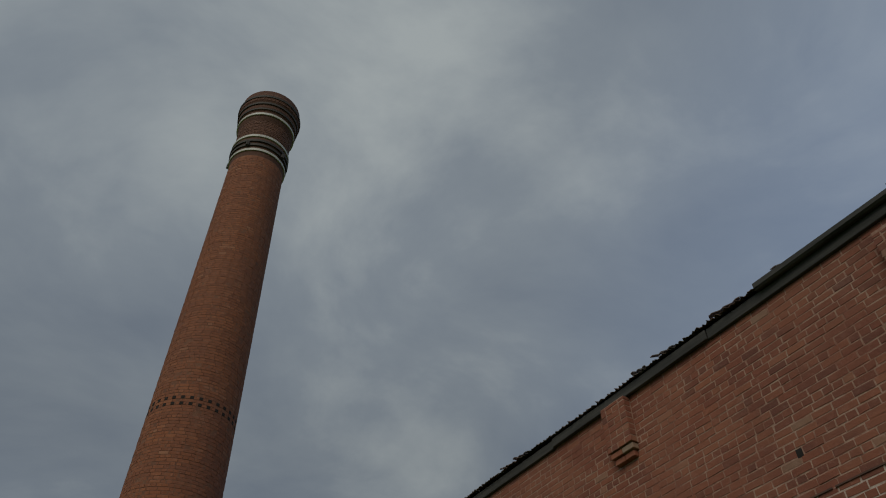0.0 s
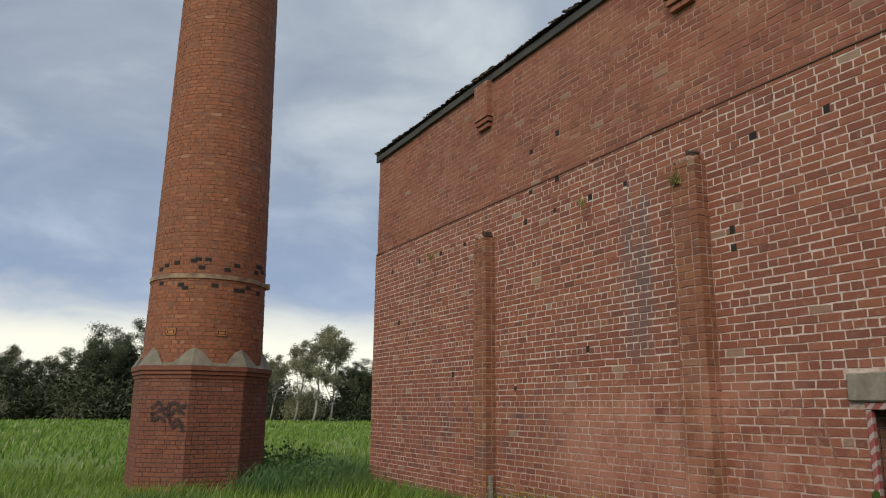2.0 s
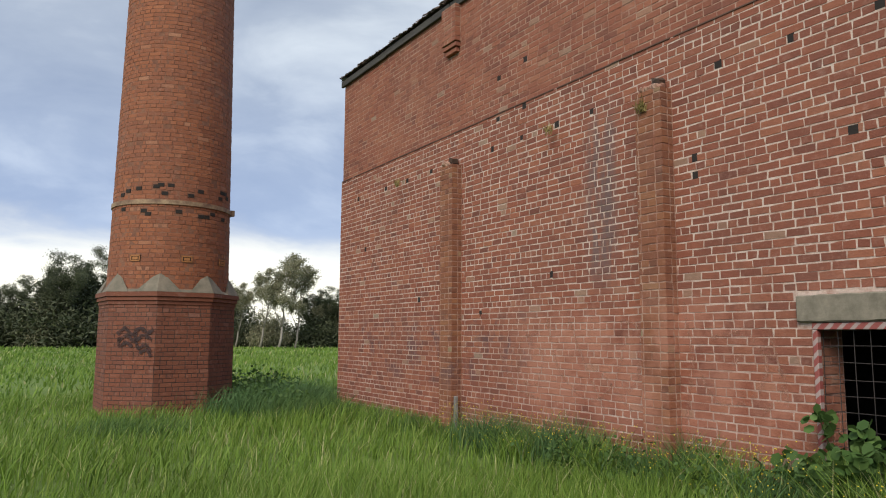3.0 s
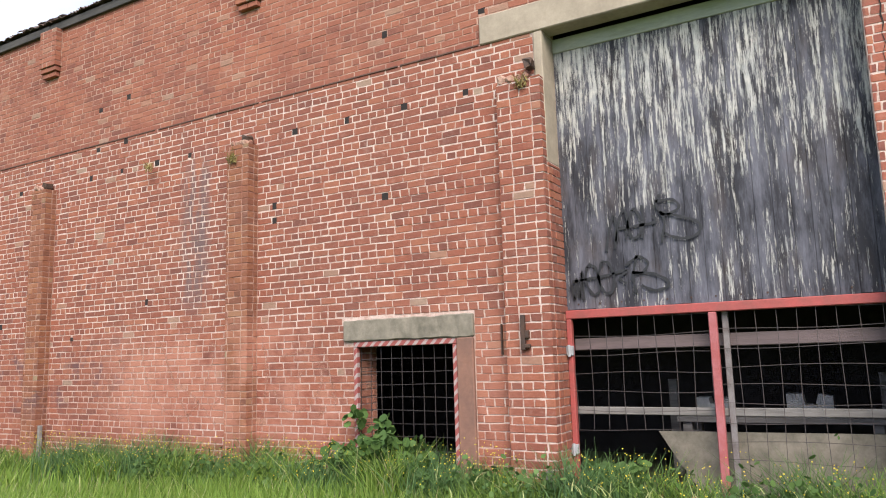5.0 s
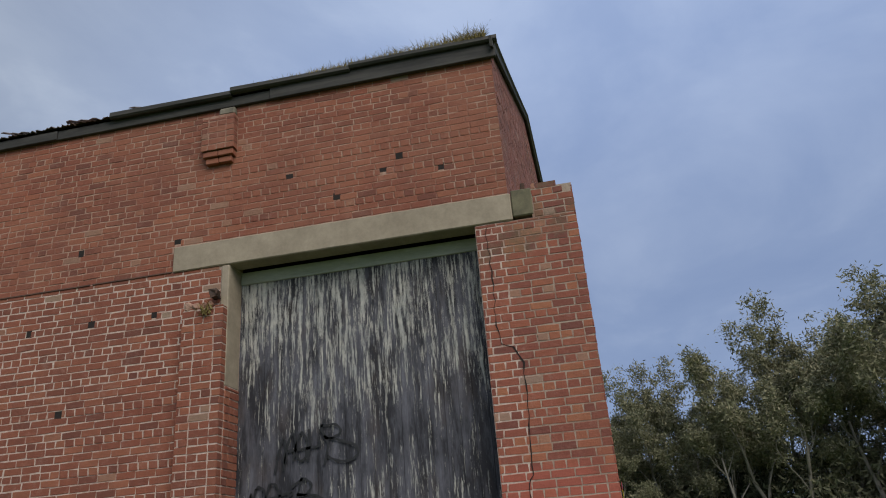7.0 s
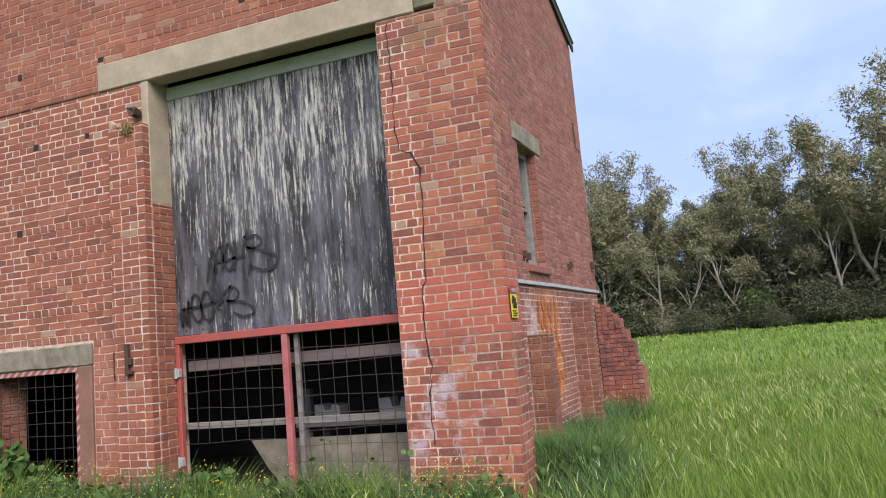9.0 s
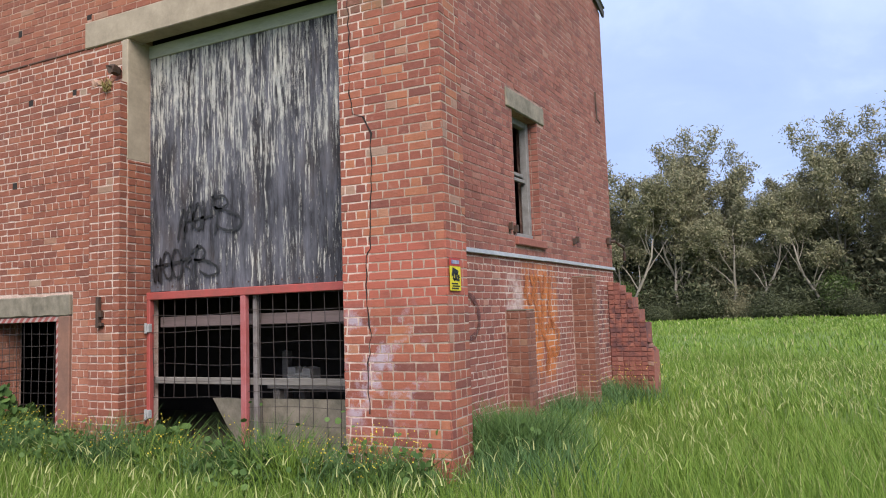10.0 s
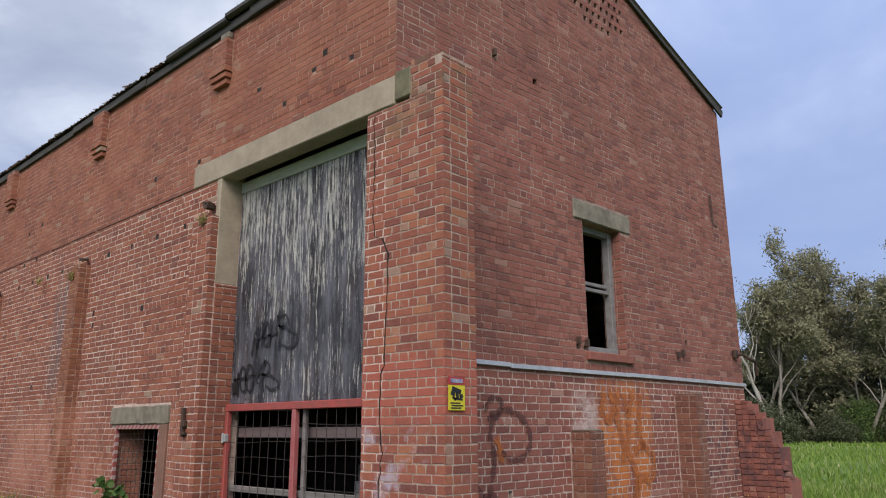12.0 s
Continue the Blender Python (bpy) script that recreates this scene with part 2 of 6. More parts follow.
def brick_material(name, tones, where):
    m = Mat(name, 0.86)
    if where != "stack":
        tones = [(p, (c[0], c[1] * 1.07, c[2] * (1.04 if where == "west" else 1.14))) for p, c in tones]
    col = m.ramp(m.rand(), tones)
    grain = m.noise(48, 4, 0.7)
    col = m.mix(0.5, col, m.ramp(grain, [(0.25, 0.62), (0.75, 1.0)]), "MULTIPLY")
    col = m.mix(0.35, col, m.ramp(m.noise(14, 4, 0.6), [(0.3, 0.55), (0.7, 1.0)]), "MULTIPLY")
    m.base(stains(m, col, where))
    h = m.math("ADD", m.noise(60, 5, 0.7), m.math("MULTIPLY", m.noise(16, 3, 0.6), 1.4))
    m.bump(h, 0.7, 0.006)
    return m.m


def mortar_material(name, pale, dirt, amount, scrubbed=False):
    m = Mat(name, 0.95)
    worn = m.ramp(m.noise(1.7, 6, 0.68), [(0.52 - amount, 0.0), (0.72 - amount, 1.0)])
    col = m.mix(worn, pale, dirt)
    if scrubbed:
        # brick dust ground into the joints where tags were scrubbed off
        x, y, z = m.xyz()
        zone = m.math("MULTIPLY", m.band(z, -0.3, 1.75, 0.45), m.band(y, 2.4, 16.0, 0.6))
        blob = m.ramp(m.noise(0.9, 6, 0.62, shift=(1, 2, 9)), [(0.34, 0.0), (0.54, 1.0)])
        col = m.mix(m.math("MULTIPLY", m.math("MULTIPLY", zone, blob), 0.55), col, (0.36, 0.165, 0.115))
    col = m.mix(m.math("MULTIPLY", m.ramp(m.noise(7.5, 6, 0.7, shift=(4, 4, 4)), [(0.46, 0.0), (0.66, 1.0)]), 0.75), col, dirt)
    col = m.mix(0.6, col, m.ramp(m.noise(30, 5, 0.7), [(0.3, 0.55), (0.7, 1.0)]), "MULTIPLY")
    m.base(col)
    m.bump(m.noise(90, 4, 0.7), 0.8, 0.006)
    return m.m


RED = [(0.0, (0.185, 0.058, 0.040)), (0.12, (0.25, 0.073, 0.045)), (0.45, (0.295, 0.086, 0.051)), (0.80, (0.33, 0.101, 0.058)), (0.97, (0.37, 0.125, 0.07)), (1.0, (0.36, 0.245, 0.18))]
DULL = [(0.0, (0.20, 0.066, 0.050)), (0.3, (0.275, 0.088, 0.060)), (0.7, (0.315, 0.102, 0.070)), (0.97, (0.35, 0.125, 0.085)), (1.0, (0.40, 0.21, 0.15))]
DEEP = [(0.0, (0.255, 0.085, 0.040)), (0.3, (0.295, 0.097, 0.043)), (0.7, (0.33, 0.108, 0.046)), (0.97, (0.365, 0.128, 0.056)), (1.0, (0.40, 0.18, 0.10))]
BRIGHT = [(0.0, (0.20, 0.062, 0.045)), (0.2, (0.285, 0.080, 0.050)), (0.5, (0.345, 0.098, 0.057)), (0.8, (0.385, 0.115, 0.062)), (0.95, (0.45, 0.16, 0.075)), (1.0, (0.38, 0.25, 0.18))]
brick_west = brick_material("brick_west", RED, "west")
brick_buttress = brick_material("brick_buttress", [(p, (c[0] * 0.78, c[1] * 0.86, c[2] * 0.74)) for p, c in DULL], "gable")
brick_pilaster = brick_material("brick_pilaster", [(p, (c[0] * 0.92, c[1] * 1.05, c[2] * 0.86)) for p, c in RED], "west")
brick_gable = brick_material("brick_gable", DULL, "gable")
brick_gable_low = brick_material("brick_gable_low", DULL, "gable_low")
brick_pier = brick_material("brick_pier", BRIGHT, "pier")
brick_stack = brick_material("brick_stack", DEEP, "stack")
brick_base = brick_material("brick_base", [(p, (c[0] * 0.66, c[1] * 0.62, c[2] * 0.74)) for p, c in DEEP], "stack")
brick_soot = brick_material("brick_soot", [(p, (c[0] * 0.42, c[1] * 0.50, c[2] * 0.62)) for p, c in DEEP], "stack")
mortar_pale = mortar_material("mortar_pale", (0.66, 0.52, 0.445), (0.35, 0.18, 0.13), -0.03, True)
mortar_pier = mortar_material("mortar_pier", (0.46, 0.36, 0.29), (0.29, 0.165, 0.12), 0.02)
mortar_low = mortar_material("mortar_low", (0.58, 0.46, 0.39), (0.30, 0.15, 0.115), 0.0)
mortar_upper = mortar_material("mortar_upper", (0.48, 0.31, 0.235), (0.29, 0.115, 0.075), 0.05)
mortar_gable = mortar_material("mortar_gable", (0.42, 0.285, 0.23), (0.17, 0.075, 0.058), 0.08)
mortar_base = mortar_material("mortar_base", (0.12, 0.065, 0.048), (0.06, 0.032, 0.026), 0.06)
mortar_stack = mortar_material("mortar_stack", (0.25, 0.115, 0.07), (0.165, 0.068, 0.042), 0.06)


def simple(name, colour, second, scale=6, rough=0.8, metal=0.0, bump=0.4, stretch=None, dist=0.006):
    m = Mat(name, rough, metal)
    n = m.noise(scale, 6, 0.65, stretch)
    col = m.mix(m.ramp(n, [(0.35, 0.0), (0.65, 1.0)]), colour, second)
    col = m.mix(0.4, col, m.ramp(m.noise(scale * 7, 4, 0.7, stretch), [(0.3, 0.6), (0.7, 1.0)]), "MULTIPLY")
    m.base(col)
    m.bump(m.noise(scale * 9, 4, 0.7, stretch), bump, dist)
    return m.m


concrete = simple("concrete", (0.395, 0.33, 0.245), (0.285, 0.235, 0.172), 2.5)
concrete_old = simple("concrete_old", (0.27, 0.235, 0.18), (0.14, 0.125, 0.092), 5)
render_brown = simple("render_brown", (0.245, 0.125, 0.085), (0.175, 0.095, 0.07), 4)
mossy = simple("mossy_concrete", (0.19, 0.17, 0.10), (0.11, 0.10, 0.06), 7)
stone_cap = simple("stone_cap", (0.205, 0.17, 0.125), (0.11, 0.10, 0.072), 3)
dark_timber = simple("dark_timber", (0.026, 0.025, 0.024), (0.075, 0.07, 0.064), 4, stretch=(1, 0.25, 3))
old_timber = simple("old_timber", (0.27, 0.25, 0.23), (0.16, 0.145, 0.13), 5, stretch=(1, 0.2, 2))
grey_paint = simple("grey_paint", (0.42, 0.43, 0.44), (0.30, 0.30, 0.30), 8)
mauve_timber = simple("mauve_timber", (0.20, 0.145, 0.14), (0.13, 0.10, 0.095), 5, stretch=(1, 0.2, 2))
red_paint = simple("red_paint", (0.40, 0.075, 0.065), (0.29, 0.075, 0.062), 6, 0.6)
faded_red = simple("faded_red", (0.40, 0.14, 0.145), (0.34, 0.085, 0.08), 6, 0.6)
stud_grey = simple("stud_grey", (0.22, 0.205, 0.20), (0.15, 0.125, 0.115), 8)
green_beam = simple("green_beam", (0.50, 0.50, 0.40), (0.36, 0.37, 0.28), 4, stretch=(1, 0.4, 2))
iron = simple("iron", (0.055, 0.04, 0.035), (0.10, 0.055, 0.035), 12, 0.7, 0.3)
wire = simple("wire", (0.09, 0.08, 0.078), (0.13, 0.10, 0.09), 12, 0.55, 0.7, 0.1)
zinc = simple("zinc", (0.55, 0.57, 0.59), (0.42, 0.44, 0.45), 4, 0.45, 0.4, 0.2)
roof_iron = simple("roof_iron", (0.17, 0.155, 0.145), (0.15, 0.085, 0.06), 2, 0.6, 0.4)
hoop_white = simple("hoop_white", (0.62, 0.61, 0.58), (0.45, 0.42, 0.38), 6, 0.5)
hoop_dark = simple("hoop_dark", (0.035, 0.03, 0.028), (0.06, 0.045, 0.038), 5, 0.7, 0.2)
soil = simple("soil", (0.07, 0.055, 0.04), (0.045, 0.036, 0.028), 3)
# near-black that stands for shade inside pockets and the crack
void_black = simple("shade_black", (0.016, 0.013, 0.012), (0.028, 0.020, 0.017), 5, 0.95)
# plaster taken down to near black, so its colour adds to the indoor shade
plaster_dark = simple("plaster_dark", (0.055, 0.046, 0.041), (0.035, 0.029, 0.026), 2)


def weathered_boards():
    """Black-stained boards with flaking white paint, whiter towards the head and edges in ragged runs."""
    m = Mat("weathered_boards", 0.8)
    x, y, z = m.xyz()
    runs = m.noise(9.0, 9, 0.79, stretch=(1, 2.2, 0.17))
    runs2 = m.noise(30.0, 7, 0.78, stretch=(1, 1.5, 0.20), shift=(0, 4, 2))
    patch = m.noise(1.3, 4, 0.6, stretch=(1, 1, 0.6), shift=(5, 1, 2))
    up = m.n.new("ShaderNodeMapRange")
    for k, v in (("From Min", 2.4), ("From Max", 4.9), ("To Min", -0.042), ("To Max", 0.030)):
        up.inputs[k].default_value = v
    m.l.new(z, up.inputs["Value"])
    s = m.math("ADD", m.math("MULTIPLY", runs, 0.68), m.math("MULTIPLY", runs2, 0.32))
    s = m.math("ADD", s, up.outputs[0])
    s = m.math("ADD", s, m.math("MULTIPLY", m.math("SUBTRACT", patch, 0.5), 0.20))
    bare = m.mix(m.ramp(m.noise(3, 6, 0.7, stretch=(1, 2, 0.4)), [(0.4, 0.0), (0.65, 1.0)]), (0.018, 0.018, 0.024), (0.125, 0.125, 0.15))
    brown = m.ramp(m.noise(1.6, 4, 0.6, shift=(9, 3, 3), stretch=(1, 1.6, 0.7)), [(0.52, 0.0), (0.7, 1.0)])
    bare = m.mix(m.math("MULTIPLY", brown, 0.6), bare, (0.055, 0.036, 0.026))
    paint = m.mix(m.ramp(m.noise(5, 5, 0.7), [(0.4, 0.0), (0.65, 1.0)]), (0.52, 0.50, 0.45), (0.30, 0.31, 0.30))
    flake = m.ramp(s, [(0.505, 0.0), (0.525, 0.6), (0.575, 1.0)])
    m.base(m.mix(flake, bare, paint))
    m.bump(m.math("ADD", flake, m.noise(60, 4, 0.7, stretch=(1, 1, 0.12))), 0.6, 0.006)
    return m.m


boards_mat = weathered_boards()


def striped(name):
    """Red and white banded steel angle."""
    m = Mat(name, 0.6)
    x, y, z = m.xyz()
    s = m.math("FRACT", m.math("MULTIPLY", m.math("ADD", y, z), 8.5))
    wob = m.noise(14, 4, 0.6)
    s = m.math("ADD", s, m.math("MULTIPLY", m.math("SUBTRACT", wob, 0.5), 0.5))
    m.base(m.mix(m.ramp(s, [(0.55, 0.0), (0.6, 1.0)]), (0.27, 0.07, 0.06), (0.36, 0.27, 0.25)))
    m.bump(m.noise(40, 4), 0.3, 0.004)
    return m.m


striped_steel = striped("striped_steel")


def plant_material(name, tones, scale=1.5, trans=0.25):
    m = Mat(name, 0.6)
    col = m.ramp(m.rand(), tones)
    col = m.mix(0.7, col, m.ramp(m.noise(scale, 4, 0.6), [(0.3, 0.55), (0.7, 1.0)]), "MULTIPLY")
    m.base(col)
    if trans:
        m.b.inputs["Specular IOR Level"].default_value = 0.25
        t = m.n.new("ShaderNodeBsdfTranslucent")
        m.l.new(col, t.inputs["Color"])
        x = m.n.new("ShaderNodeMixShader")
        x.inputs[0].default_value = trans
        m.l.new(m.b.outputs[0], x.inputs[1]); m.l.new(t.outputs[0], x.inputs[2])
        m.l.new(x.outputs[0], m.n["Material Output"].inputs["Surface"])
    return m.m


blade_mat = plant_material("grass_blade", [(0.0, (0.105, 0.19, 0.028)), (0.45, (0.16, 0.265, 0.038)), (0.8, (0.22, 0.335, 0.058)), (0.94, (0.29, 0.36, 0.09)), (0.97, (0.46, 0.45, 0.22))], 0.35, 0.3)
seed_mat = plant_material("seed_head", [(0.0, (0.33, 0.39, 0.13)), (1.0, (0.48, 0.50, 0.22))], 2, 0.2)
weed_mat = plant_material("weed_leaf", [(0.0, (0.055, 0.115, 0.03)), (1.0, (0.13, 0.22, 0.06))], 3, 0.25)
tussock_mat = plant_material("tussock", [(0.0, (0.055, 0.125, 0.04)), (1.0, (0.12, 0.21, 0.075))], 2, 0.2)
flower_mat = simple("yellow_petal", (0.60, 0.50, 0.05), (0.50, 0.38, 0.03), 20)
dry_mat = plant_material("dry_grass", [(0.0, (0.20, 0.155, 0.05)), (1.0, (0.33, 0.27, 0.10))], 3, 0.2)
gum_leaf = plant_material("gum_leaf", [(0.0, (0.145, 0.155, 0.09)), (0.5, (0.245, 0.24, 0.145)), (1.0, (0.38, 0.345, 0.215))], 0.25, 0.2)
dark_leaf = plant_material("dark_leaf", [(0.0, (0.055, 0.068, 0.038)), (0.6, (0.09, 0.104, 0.055)), (1.0, (0.135, 0.145, 0.08))], 0.25, 0.15)
green_leaf = plant_material("green_leaf", [(0.0, (0.06, 0.105, 0.03)), (1.0, (0.14, 0.21, 0.06))], 0.4, 0.2)
joint_dark = simple("joint_dark", (0.085, 0.044, 0.032), (0.14, 0.07, 0.048), 6)
ochre = simple("ochre_brick", (0.40, 0.17, 0.055), (0.30, 0.12, 0.045), 9)
window_grey = simple("window_grey", (0.25, 0.245, 0.24), (0.17, 0.16, 0.155), 8)
bark = simple("gum_bark", (0.30, 0.27, 0.225), (0.17, 0.15, 0.125), 2, stretch=(1, 1, 0.3))
pale_bark = simple("pale_bark", (0.47, 0.44, 0.40), (0.33, 0.30, 0.27), 2, stretch=(1, 1, 0.3))
bark_dark = simple("dark_bark", (0.10, 0.085, 0.07), (0.06, 0.05, 0.042), 2, stretch=(1, 1, 0.3))


def field_material():
    m = Mat("field_turf", 0.95)
    a = m.noise(0.12, 5, 0.6)
    b = m.noise(1.4, 6, 0.7)
    c = m.noise(22, 5, 0.75)
    col = m.mix(m.ramp(a, [(0.38, 0.0), (0.62, 1.0)]), (0.13, 0.215, 0.030), (0.18, 0.275, 0.045))
    col = m.mix(m.math("MULTIPLY", m.ramp(b, [(0.45, 0.0), (0.7, 1.0)]), 0.5), col, (0.22, 0.27, 0.08))
    col = m.mix(0.6, col, m.ramp(c, [(0.3, 0.45), (0.7, 1.0)]), "MULTIPLY")
    m.base(col)
    m.bump(m.math("ADD", b, c), 1.0, 0.06)
    return m.m


field_mat = field_material()

# ---------------------------------------------------------------- mesh helpers
def link(name, bm, material, parent=None, label="", smooth=False):
    me = bpy.data.meshes.new(name)
    bmesh.ops.recalc_face_normals(bm, faces=bm.faces)
    bm.to_mesh(me)
    bm.free()
    for mat in (material if isinstance(material, (list, tuple)) else (material,)):
        me.materials.append(mat)
    if smooth:
        me.polygons.foreach_set("use_smooth", [True] * len(me.polygons))
    ob = new(name, me)
    if parent:
        ob.parent = parent
    if label:
        ob["label"] = label
    return ob


def part(name, bm, material, parent, label="", smooth=False):
    return link(name, bm, material, parent, label, smooth)


def arrays(name, verts, faces, material, parent=None, label="", smooth=False):
    """A mesh from numpy arrays; all faces have the same number of corners."""
    me = bpy.data.meshes.new(name)
    verts, faces = np.asarray(verts, np.float32), np.asarray(faces, np.int32)
    me.vertices.add(len(verts))
    me.vertices.foreach_set("co", verts.ravel())
    k = faces.shape[1]
    me.loops.add(faces.size)
    me.loops.foreach_set("vertex_index", faces.ravel())
    me.polygons.add(len(faces))
    me.polygons.foreach_set("loop_start", np.arange(0, faces.size, k, dtype=np.int32))
    me.polygons.foreach_set("use_smooth", np.full(len(faces), smooth, bool))
    me.update()
    me.validate()
    me.materials.append(material)
    ob = new(name, me)
    if parent:
        ob.parent = parent
    if label:
        ob["label"] = label
    return ob


def box(bm, x0, x1, y0, y1, z0, z1, bevel=0.0, m=None):
    r = bmesh.ops.create_cube(bm, size=1.0, matrix=Matrix.Translation(((x0 + x1) / 2, (y0 + y1) / 2, (z0 + z1) / 2)) @ Matrix.Diagonal((abs(x1 - x0), abs(y1 - y0), abs(z1 - z0), 1)))
    vs = r["verts"]
    if bevel:
        es = list({e for v in vs for e in v.link_edges})
        out = bmesh.ops.bevel(bm, geom=es, offset=bevel, segments=1, affect="EDGES")
        vs = out["verts"]
    if m is not None:
        bmesh.ops.transform(bm, matrix=m, verts=list({v for v in vs}))
    return vs


def one_box(name, x0, x1, y0, y1, z0, z1, material, parent=None, label="", bevel=0.0):
    bm = bmesh.new()
    box(bm, x0, x1, y0, y1, z0, z1, bevel)
    return link(name, bm, material, parent, label)


def tube(bm, pts, radii, sides=6):
    """A tapered tube along pts."""
    rings = []
    pts = [Vector(p) for p in pts]
    for i, p in enumerate(pts):
        d = (pts[min(i + 1, len(pts) - 1)] - pts[max(i - 1, 0)]).normalized()
        a = d.orthogonal().normalized()
        b = d.cross(a)
        r = radii[i] if isinstance(radii, (list, tuple)) else radii
        rings.append([bm.verts.new(p + (a * math.cos(k * math.tau / sides) + b * math.sin(k * math.tau / sides)) * r) for k in range(sides)])
    for q, w in zip(rings, rings[1:]):
        for k in range(sides):
            bm.faces.new((q[k], q[(k + 1) % sides], w[(k + 1) % sides], w[k]))
    bm.faces.new(rings[0][::-1])
    bm.faces.new(rings[-1])


COURSE, LONG, SHORT, JOINT = 0.086, 0.240, 0.122, 0.0165
rng = np.random.default_rng(7)


def lay(u0, u1, z0, z1, openings=(), header_every=4, phase=0, top=None):
    """Bricks of a face as rows (u0, u1, z0, z1). openings: (u0, u1, z0, z1). top(u): the height at which the face ends."""
    rows = []
    n = int(math.ceil((z1 - z0) / COURSE - 1e-6))
    for c in range(n):
        a, b = z0 + c * COURSE, min(z0 + (c + 1) * COURSE, z1)
        if b - a < 0.02:
            continue
        head = (c + phase) % header_every == 0
        step = SHORT if head else LONG
        u = u0 - (0.0 if head else (LONG / 2 if c % 2 else LONG / 4)) - rng.random() * 0.01
        cuts = sorted((max(o[0], u0), min(o[1], u1)) for o in openings if o[2] < b - 0.03 and o[3] > a + 0.03 and o[1] > u0 and o[0] < u1)
        while u < u1:
            w = step * (1 + rng.normal() * 0.018)
            spans = [(max(u, u0), min(u + w, u1))]
            for p, q in cuts:
                spans = [s for (l, r) in spans for s in ((l, min(r, p)), (max(l, q), r)) if s[1] - s[0] > 0.035]
            for l, r in spans:
                if r - l > 0.035 and (top is None or top((l + r) / 2) > b - 0.03):
                    rows.append((l + JOINT / 2, r - JOINT / 2, a + JOINT / 2, b - JOINT / 2))
            u += w
    return np.array(rows)


# one brick: back ring, shoulder ring, face ring
RING = np.array([(0, 0), (1, 0), (1, 1), (0, 1)], float)
BRICK_FACES = [(i, (i + 1) % 4, 4 + (i + 1) % 4, 4 + i) for i in range(4)] + [(4 + i, 4 + (i + 1) % 4, 8 + (i + 1) % 4, 8 + i) for i in range(4)] + [(8, 9, 10, 11)]


def brick_mesh(rows, place, proud=0.005, rough=0.0038, back=0.012, chamfer=0.003):
    """All bricks of rows in one pair of arrays. place(u, d, z): world points; d: metres out from the mortar's face."""
    n = len(rows)
    u = np.zeros((n, 12)); z = np.zeros((n, 12)); d = np.zeros((n, 12))
    out = np.maximum(proud + rng.normal(size=n) * 0.0013, 0.0012)
    out[rng.random(n) < 0.012] = 0.002
    for k in range(3):
        c = chamfer if k == 2 else 0.0
        for i in range(4):
            su, sz = RING[i]
            u[:, 4 * k + i] = np.where(su > 0, rows[:, 1] - c, rows[:, 0] + c)
            z[:, 4 * k + i] = np.where(sz > 0, rows[:, 3] - c, rows[:, 2] + c)
            d[:, 4 * k + i] = (-back, None, None)[0] if k == 0 else (out - 0.002 if k == 1 else out)
    u[:, 4:] += rng.normal(size=(n, 8)) * rough
    z[:, 4:] += rng.normal(size=(n, 8)) * rough
    verts = place(u.ravel(), d.ravel(), z.ravel())
    faces = (np.array(BRICK_FACES)[None] + 12 * np.arange(n)[:, None, None]).reshape(-1, 4)
    return verts, faces


unit_bricks = {}


def unit_brick(kind, material):
    """A brick face of unit length and height, shared by all single bricks of one material."""
    key = (kind, material.name)
    if key not in unit_bricks:
        w, h = (LONG if kind == "stretcher" else SHORT) - JOINT, COURSE - JOINT
        v, f = brick_mesh(np.array([(-w / 2, w / 2, -h / 2, h / 2)]), lambda u, d, z: np.stack([u, -d, z], 1))
        me = bpy.data.meshes.new("brick")
        me.from_pydata(v.tolist(), [], [tuple(int(i) for i in q) for q in f])
        me.polygons.foreach_set("use_smooth", [False] * len(me.polygons))
        me.materials.append(material)
        unit_bricks[key] = me
    return unit_bricks[key]


def clad(parent, rows, place, material, singles=None, spin=0.0, rest_label="weathered red bricks", proud=0.005, limit=290):
    """Lays rows of bricks on parent: whole bricks for which singles(u, z) holds as parts of their own, the rest joined."""
    keep = np.zeros(len(rows), bool)
    if singles:
        w = rows[:, 1] - rows[:, 0]
        h = rows[:, 3] - rows[:, 2]
        for i in range(len(rows)):
            if keep.sum() >= limit:
                break
            whole = abs(h[i] - (COURSE - JOINT)) < 0.004 and (abs(w[i] - (LONG - JOINT)) < 0.016 or abs(w[i] - (SHORT - JOINT)) < 0.01)
            keep[i] = whole and singles((rows[i, 0] + rows[i, 1]) / 2, (rows[i, 2] + rows[i, 3]) / 2)
    for i in np.flatnonzero(keep):
        w = rows[i, 1] - rows[i, 0]
        kind = "stretcher" if w > 0.17 else "header"
        c = place(np.array([(rows[i, 0] + rows[i, 1]) / 2]), np.array([0.0]), np.array([(rows[i, 2] + rows[i, 3]) / 2]))[0]
        ob = new("brick", unit_brick(kind, material))
        ob.parent = parent
        full = (LONG if kind == "stretcher" else SHORT) - JOINT
        ob.matrix_basis = Matrix.Translation(c) @ pose(0, 0, 0, rng.normal() * 0.4, 0, spin + rng.normal() * 0.4) @ Matrix.Diagonal((w / full, 1, 1, 1))
    v, f = brick_mesh(rows[~keep], place, proud)
    rest = arrays("brickwork", v, f, material, parent, rest_label)
    rest["kind"] = "stuff"
    return rest


def on_west(x):
    return lambda u, d, z: np.stack([x - d, u, z], 1)


def on_south(y):
    return lambda u, d, z: np.stack([u, y - d, z], 1)


